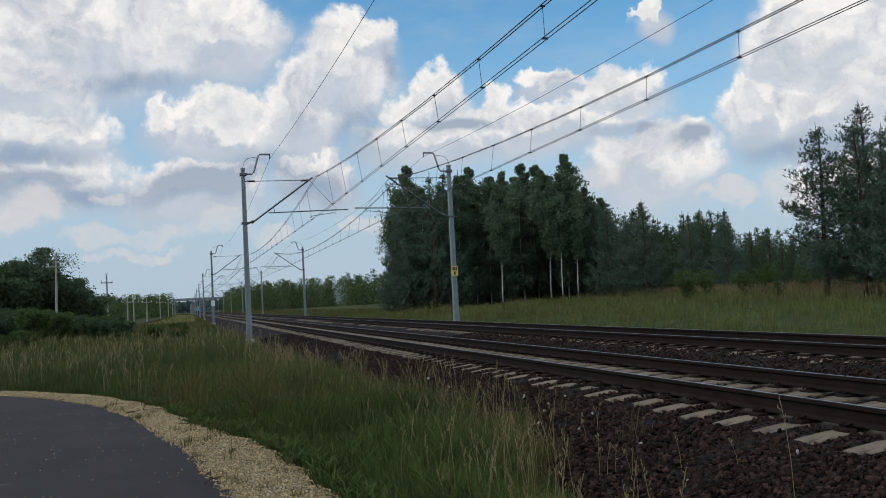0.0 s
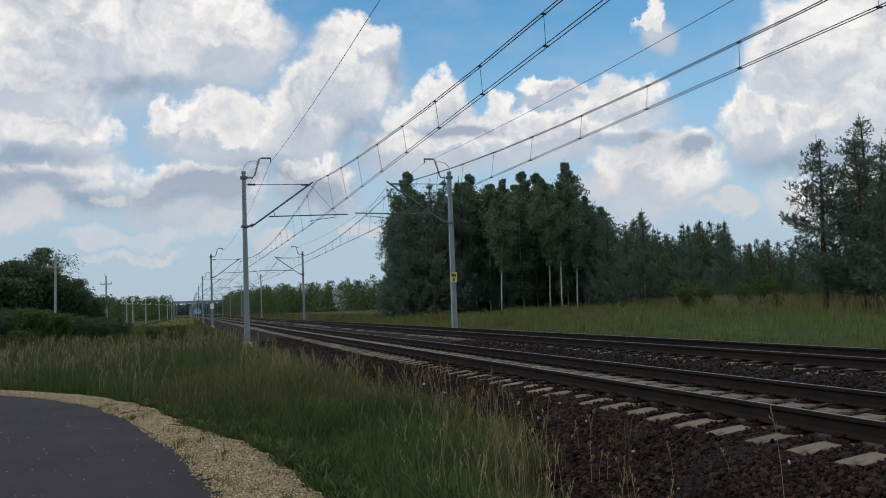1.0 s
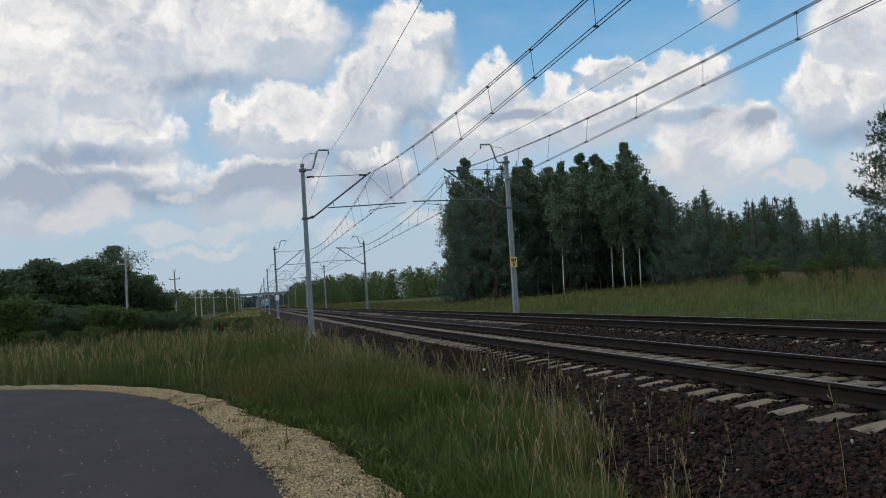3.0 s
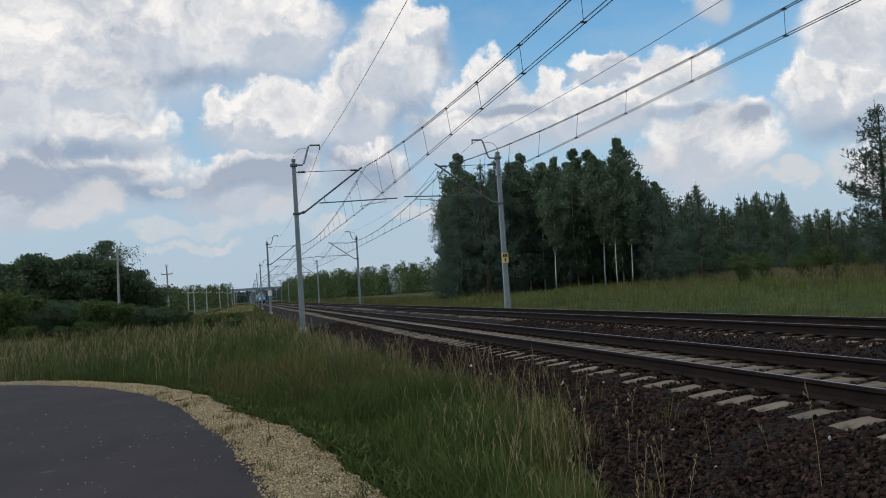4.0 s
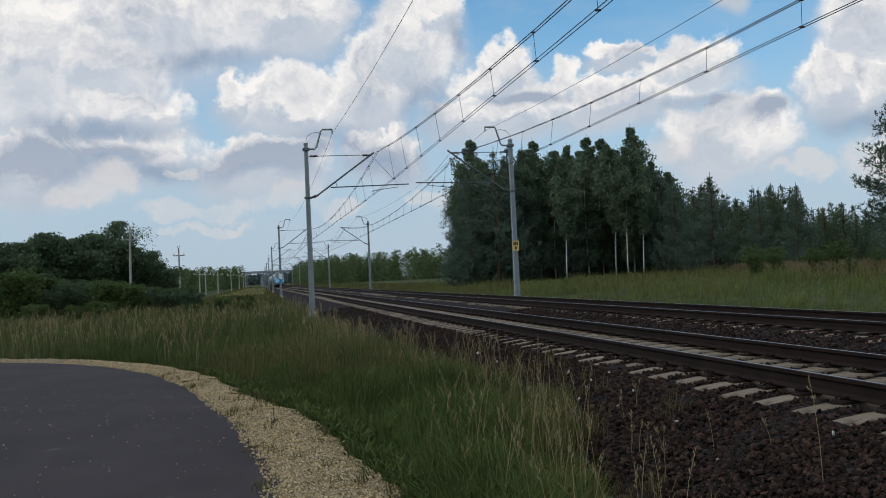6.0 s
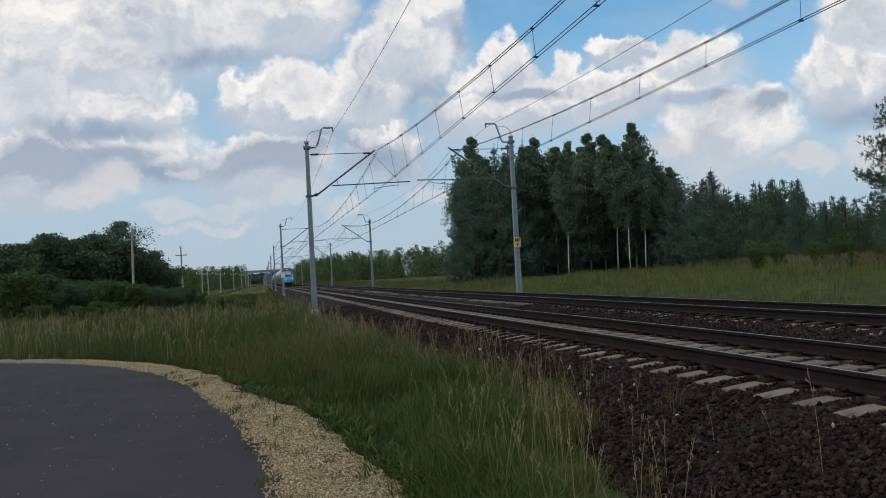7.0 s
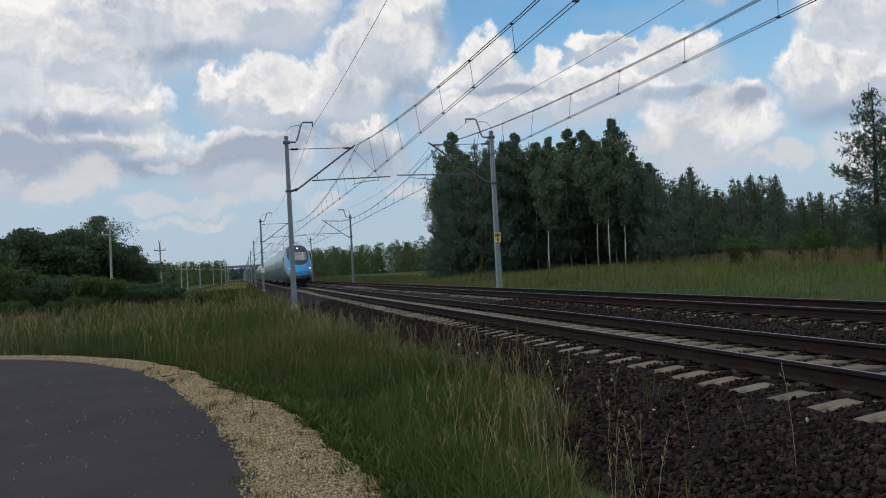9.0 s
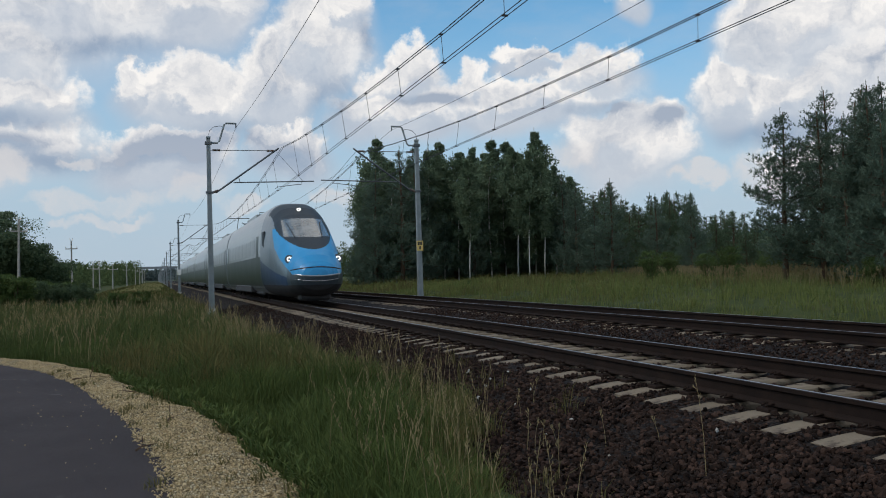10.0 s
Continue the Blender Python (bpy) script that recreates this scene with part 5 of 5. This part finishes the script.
def nose_shape(y):
    """Half width, lowest and highest z of the leading car, y metres behind the tip."""
    half = float(np.interp(y, [0, 0.03, 0.1, 0.25, 0.6, 1.0, 1.6, 2.5, 4.0, 5.5, 7.0], [0.02, 0.36, 0.60, 0.80, 1.00, 1.11, 1.21, 1.31, 1.385, 1.41, 1.415]))
    top = float(np.interp(y, [0, 0.03, 0.1, 0.25, 0.6, 1.0, 1.6, 2.3, 3.2, 4.2, 5.0, 5.8, 6.4, 7.0], [1.12, 1.34, 1.48, 1.63, 1.88, 2.10, 2.40, 2.74, 3.19, 3.69, 4.02, 4.23, 4.32, 4.34]))
    low = float(np.interp(y, [0, 0.05, 0.2, 0.5, 1.0, 2.0], [1.08, 0.78, 0.52, 0.34, 0.24, 0.20]))
    return max(half, 0.02), low, top


def ring_at(y, count):
    """A rounded cross-section: flat sides that lean in above the waist, arched roof."""
    half, low, top = nose_shape(y)
    u = np.clip(y / NOSE, 0, 1)
    p = 2.25 + 1.35 * u
    out = []
    waist = low + (top - low) * float(np.interp(y, [0, 1.2, 4.0, 7.0], [0.48, 0.36, 0.36, 0.40]))
    corner = 0.5 ** (1 / p)
    quarter = count // 4
    for k in range(count):
        part_of, q = divmod(k, quarter)                 # up the right side from the keel, then down the left
        q = (q if part_of % 2 == 1 else quarter - q) / quarter
        if q < 0.5:                                     # even steps in height on the flanks, in width over the roof
            v = corner * q / 0.5
            h = (1 - v ** p) ** (1 / p)
        else:
            h = corner * (1 - q) / 0.5
            v = (1 - h ** p) ** (1 / p)
        x = half * h * (1 if part_of < 2 else -1)
        z = waist + (v * (top - waist) if part_of in (1, 2) else -v * (waist - low))
        lean = max(0.0, (z - 2.1) / 2.0)
        x *= 1 - 0.10 * lean * lean * u
        out.append((x, y, z))
    return out


def head_parts(top):
    """The streamlined front, split along its paint lines."""
    count = 320
    ys = [0.9 * (k / 70) ** 1.9 for k in range(70)] + [0.9 + (NOSE - 0.9) * k / 130 for k in range(131)]
    V = np.array([ring_at(y, count) for y in ys])
    groups = {}
    for i in range(len(ys) - 1):
        for k in range(count):
            j = (k + 1) % count
            x, y, z = (V[i, k] + V[i, j] + V[i + 1, j] + V[i + 1, k]) / 4
            low_edge = 1.10 * math.sqrt(max(0.0, 1 - ((3.1 - z) / 1.0) ** 2)) if z < 3.1 else 1.10
            visor = z > 2.1 and abs(x) < low_edge and y < 6.1
            if z < 0.72 and y < 6.8:
                name = "bumper"
            elif visor:
                glass = abs(x) < 0.94 - 0.12 * (z - 2.7) and 2.62 + 0.06 * (x / 0.9) ** 2 < z < 3.50 - 0.07 * (x / 0.9) ** 2
                name = "windscreen" if glass else "visor"
            elif 1.04 + 0.10 * x * x < z < 3.05 and abs(x) < np.interp(z, [1.05, 1.4, 1.75, 2.2, 2.8, 3.4, 3.9], [0.90, 1.08, 1.20, 1.27, 1.23, 1.14, 0.9]):
                name = "bonnet"
            elif z < 1.02 + 0.13 * (y - 0.9) and y > 0.9:
                name = "side_flash"
            elif z < 1.3 and y < 0.9:
                name = "chin"
            else:
                name = "head_shell"
            groups.setdefault(name, []).append((i, k, j))
    mats = {"bumper": (SKIRT, "dark lower bumper"), "visor": (VISOR, "dark grey visor round the windscreen"), "windscreen": (WINDSCREEN, "large reflecting windscreen"), "bonnet": (BLUE, "light blue bonnet panel"), "side_flash": (NAVY, "dark blue side flash"), "chin": (CHIN, "grey-blue chin"), "head_shell": (HEAD, "blue-grey head shell")}
    flatv = V.reshape(-1, 3)
    made = {}
    for name, quads in groups.items():
        f = np.array([(i * count + k, i * count + j, (i + 1) * count + j, (i + 1) * count + k) for i, k, j in quads])
        ids, f = np.unique(f, return_inverse=True)
        me = quick(name, flatv[ids], np.asarray(f).reshape(-1, 4)[:, ::-1])
        made[name] = put(name, me, mats[name][0], top, mats[name][1], True)
    return made


def surface_y(x, z):
    """How far behind the tip the front surface lies at (x, z)."""
    for y in np.linspace(0.01, 6.5, 650):
        half, low, high = nose_shape(y)
        ring = np.array(ring_at(y, 72))
        a = np.interp(z, ring[:37, 2], np.abs(ring[:37, 0])) if low < z < high else -1.0
        if a >= abs(x):
            return float(y)
    return 5.0


def lamp(top, x, z, radius, label):
    y = surface_y(x, z)
    m = look((x, y - 0.02, z), (x * 1.25, y - 1.0, z + 0.35)) if abs(x) > 0.1 else look((x, y - 0.02, z), (0, y - 1.0, z + 0.6))
    bm = bmesh.new()
    bmesh.ops.create_cone(bm, cap_ends=True, segments=20, radius1=radius * 1.9, radius2=radius * 1.7, depth=0.06, matrix=m)
    house = part("headlamp", bm, LAMP_RING, top, label)
    bm = bmesh.new()
    for k in range(20):
        a, b = 2 * math.pi * k / 20, 2 * math.pi * (k + 1) / 20
        q = [bm.verts.new(m @ Vector((rad * math.cos(t), rad * math.sin(t), -0.045))) for rad, t in ((radius, a), (radius, b), (radius * 0.55, b), (radius * 0.55, a))]
        bm.faces.new(q)
    part("lit_ring", bm, LAMP, house, "bright white lit ring")
    return house


def band_mesh(name, z0, z1, ya, yb, mat, parent, out=0.0, label="", sides=(-1, 1)):
    """One or both side walls of a car between two heights."""
    ring = np.array([(x, z) for x, _, z in ring_at(NOSE, 192)])
    bm = bmesh.new()
    for s in sides:
        sel = sorted([(z, abs(x)) for x, z in ring if x * s > 0.02 and abs(x) > 0.02])
        zs = [z for z in np.linspace(z0, z1, 9)]
        xs = [np.interp(z, [q[0] for q in sel], [q[1] for q in sel]) + out for z in zs]
        cols = [[bm.verts.new((s * x, y, z)) for x, z in zip(xs, zs)] for y in (ya, yb)]
        for k in range(len(zs) - 1):
            q = (cols[0][k], cols[0][k + 1], cols[1][k + 1], cols[1][k])
            bm.faces.new(q if s > 0 else q[::-1])
    return part(name, bm, mat, parent, label, True)


def car(top, ya, yb):
    """A carriage body from ya to yb behind the tip."""
    ring = [(x, z) for x, _, z in ring_at(NOSE, 96)]
    body = part("carriage_body", extruded(ring, [ya, yb]), SILVER, top, "silver carriage body", False)
    band_mesh("lower_reflection", 0.50, 1.98, ya + 0.02, yb - 0.02, LOWER, body, 0.004, "lower side darkened by a painted reflection of the ground")
    long = yb - ya
    count = int((long - 4.5) / 2.1)
    for k in range(count):
        a = ya + 2.6 + k * (long - 5.2) / count
        for s in (-1, 1):
            band_mesh("side_window", 2.12, 2.85, a, a + (long - 5.2) / count - 0.45, BAND, body, 0.008, "side window, pale with painted sky reflection", (s,))
    for a in (ya + 0.9, yb - 1.9):
        for s in (-1, 1):
            band_mesh("door", 0.72, 2.95, a, a + 0.92, LOWER, body, 0.010, "grey plug door", (s,))
    for a in (ya + 2.0, yb - 5.0):
        bogie = part("bogie", boxed(-1.05, 1.05, a, a + 3.2, 0.22, 0.62, 0.05), SKIRT, top, "dark bogie")
        for w in (a + 0.4, a + 2.8):
            bm = bmesh.new()
            for s in (-1, 1):
                merge(bm, tube([(s * 0.69, w, 0.44), (s * 0.80, w, 0.44)], 0.44, 20))
            merge(bm, tube([(-0.7, w, 0.44), (0.7, w, 0.44)], 0.08, 8))
            part("wheelset", bm, RUST, bogie)
    part("side_skirt", boxed(-1.30, 1.30, ya + 5.6, yb - 5.6, 0.30, 0.64, 0.04), SKIRT, top)
    part("gangway", boxed(-1.15, 1.15, yb, yb + 0.62, 0.7, 3.85, 0.05), SKIRT, top, "black gangway bellows")
    part("roof_unit", boxed(-0.8, 0.8, ya + 7.0, ya + 12.0, 4.15, 4.365, 0.03), SILVER, top)
    return body


def train():
    top = empty("express_train", Matrix(), "silver and light blue high-speed train with lit headlamps", "train")
    shell = head_parts(top)
    lamp(top, 0.0, 3.90, 0.085, "round top lamp")
    for s in (-1, 1):
        lamp(top, s * 0.95, 1.72, 0.095, "round headlamp in a dark housing")
        part("wiper", tube([(s * 0.55, surface_y(0.55, 2.62) - 0.03, 2.62), (s * 0.62, surface_y(0.62, 3.0) - 0.03, 3.0), (s * 0.70, surface_y(0.70, 3.3) - 0.03, 3.3)], 0.018, 5), SIGN_BLACK, top)
    seam = [(x, surface_y(x, 1.40 - 0.10 * (x / 0.95) ** 2) - 0.012, 1.40 - 0.10 * (x / 0.95) ** 2) for x in np.linspace(-0.98, 0.98, 25)]
    part("coupler_seam", tube(seam, 0.022, 6), SIGN_BLACK, top, "dark curved seam of the coupler cover")
    seam = [(x, surface_y(x, 0.86 - 0.0 * x) - 0.012, 0.86 + 0.10 * (x / 0.9) ** 2) for x in np.linspace(-0.85, 0.85, 21)]
    part("chin_trim", tube(seam, 0.014, 6), STEEL, top, "thin bright chin trim")
    # a pale tube added for the light caught along the bonnet's lower edge
    seam = [(x, surface_y(x, 1.05 + 0.10 * x * x) - 0.006, 1.05 + 0.10 * x * x) for x in np.linspace(-0.86, 0.86, 25)]
    part("bonnet_highlight", tube(seam, 0.03, 6), SILVER, top, "pale tube painting the highlight under the bonnet")
    part("snow_plough", boxed(-0.62, 0.62, 0.9, 1.7, 0.10, 0.40, 0.08), SKIRT, top, "dark snow plough")
    for s in (-1, 1):
        part("cab_window", boxed(s * 1.375 - 0.03, s * 1.375 + 0.03, 5.6, 6.4, 2.30, 3.05, 0.02), VISOR, top, "small dark cab side window")
    car(top, NOSE, 27.0)
    for k in range(6):
        car(top, 27.62 + 26.6 * k, 27.62 + 26.6 * k + 25.98)
    panto = part("pantograph", tube([(-0.8, 34, 5.45), (0.8, 34, 5.45)], 0.03, 6), DARK_STEEL, top)
    part("pantograph_arm", tube([(0, 34, 5.43), (0, 35.2, 4.8), (0, 33.9, 4.1)], 0.03, 6), DARK_STEEL, panto)
    return top


TRAIN = train()
track(0.0, -12.225, 298, 824, "railway track with rusty rails on concrete sleepers in ballast")
track(FAR, -12.35, 204, 524, "second railway track with rusty rails on concrete sleepers")

SPEED, TIP = 57.3, 34.35                       # metres a second towards the viewer; the nose at the end


def motions():
    walk(TRAIN, [(t, pose(0, TIP + SPEED * (10.0 - t), 0)) for t in (0.0, 2.0, 4.0, 6.0, 8.0, 9.0, 10.0)])


motions()
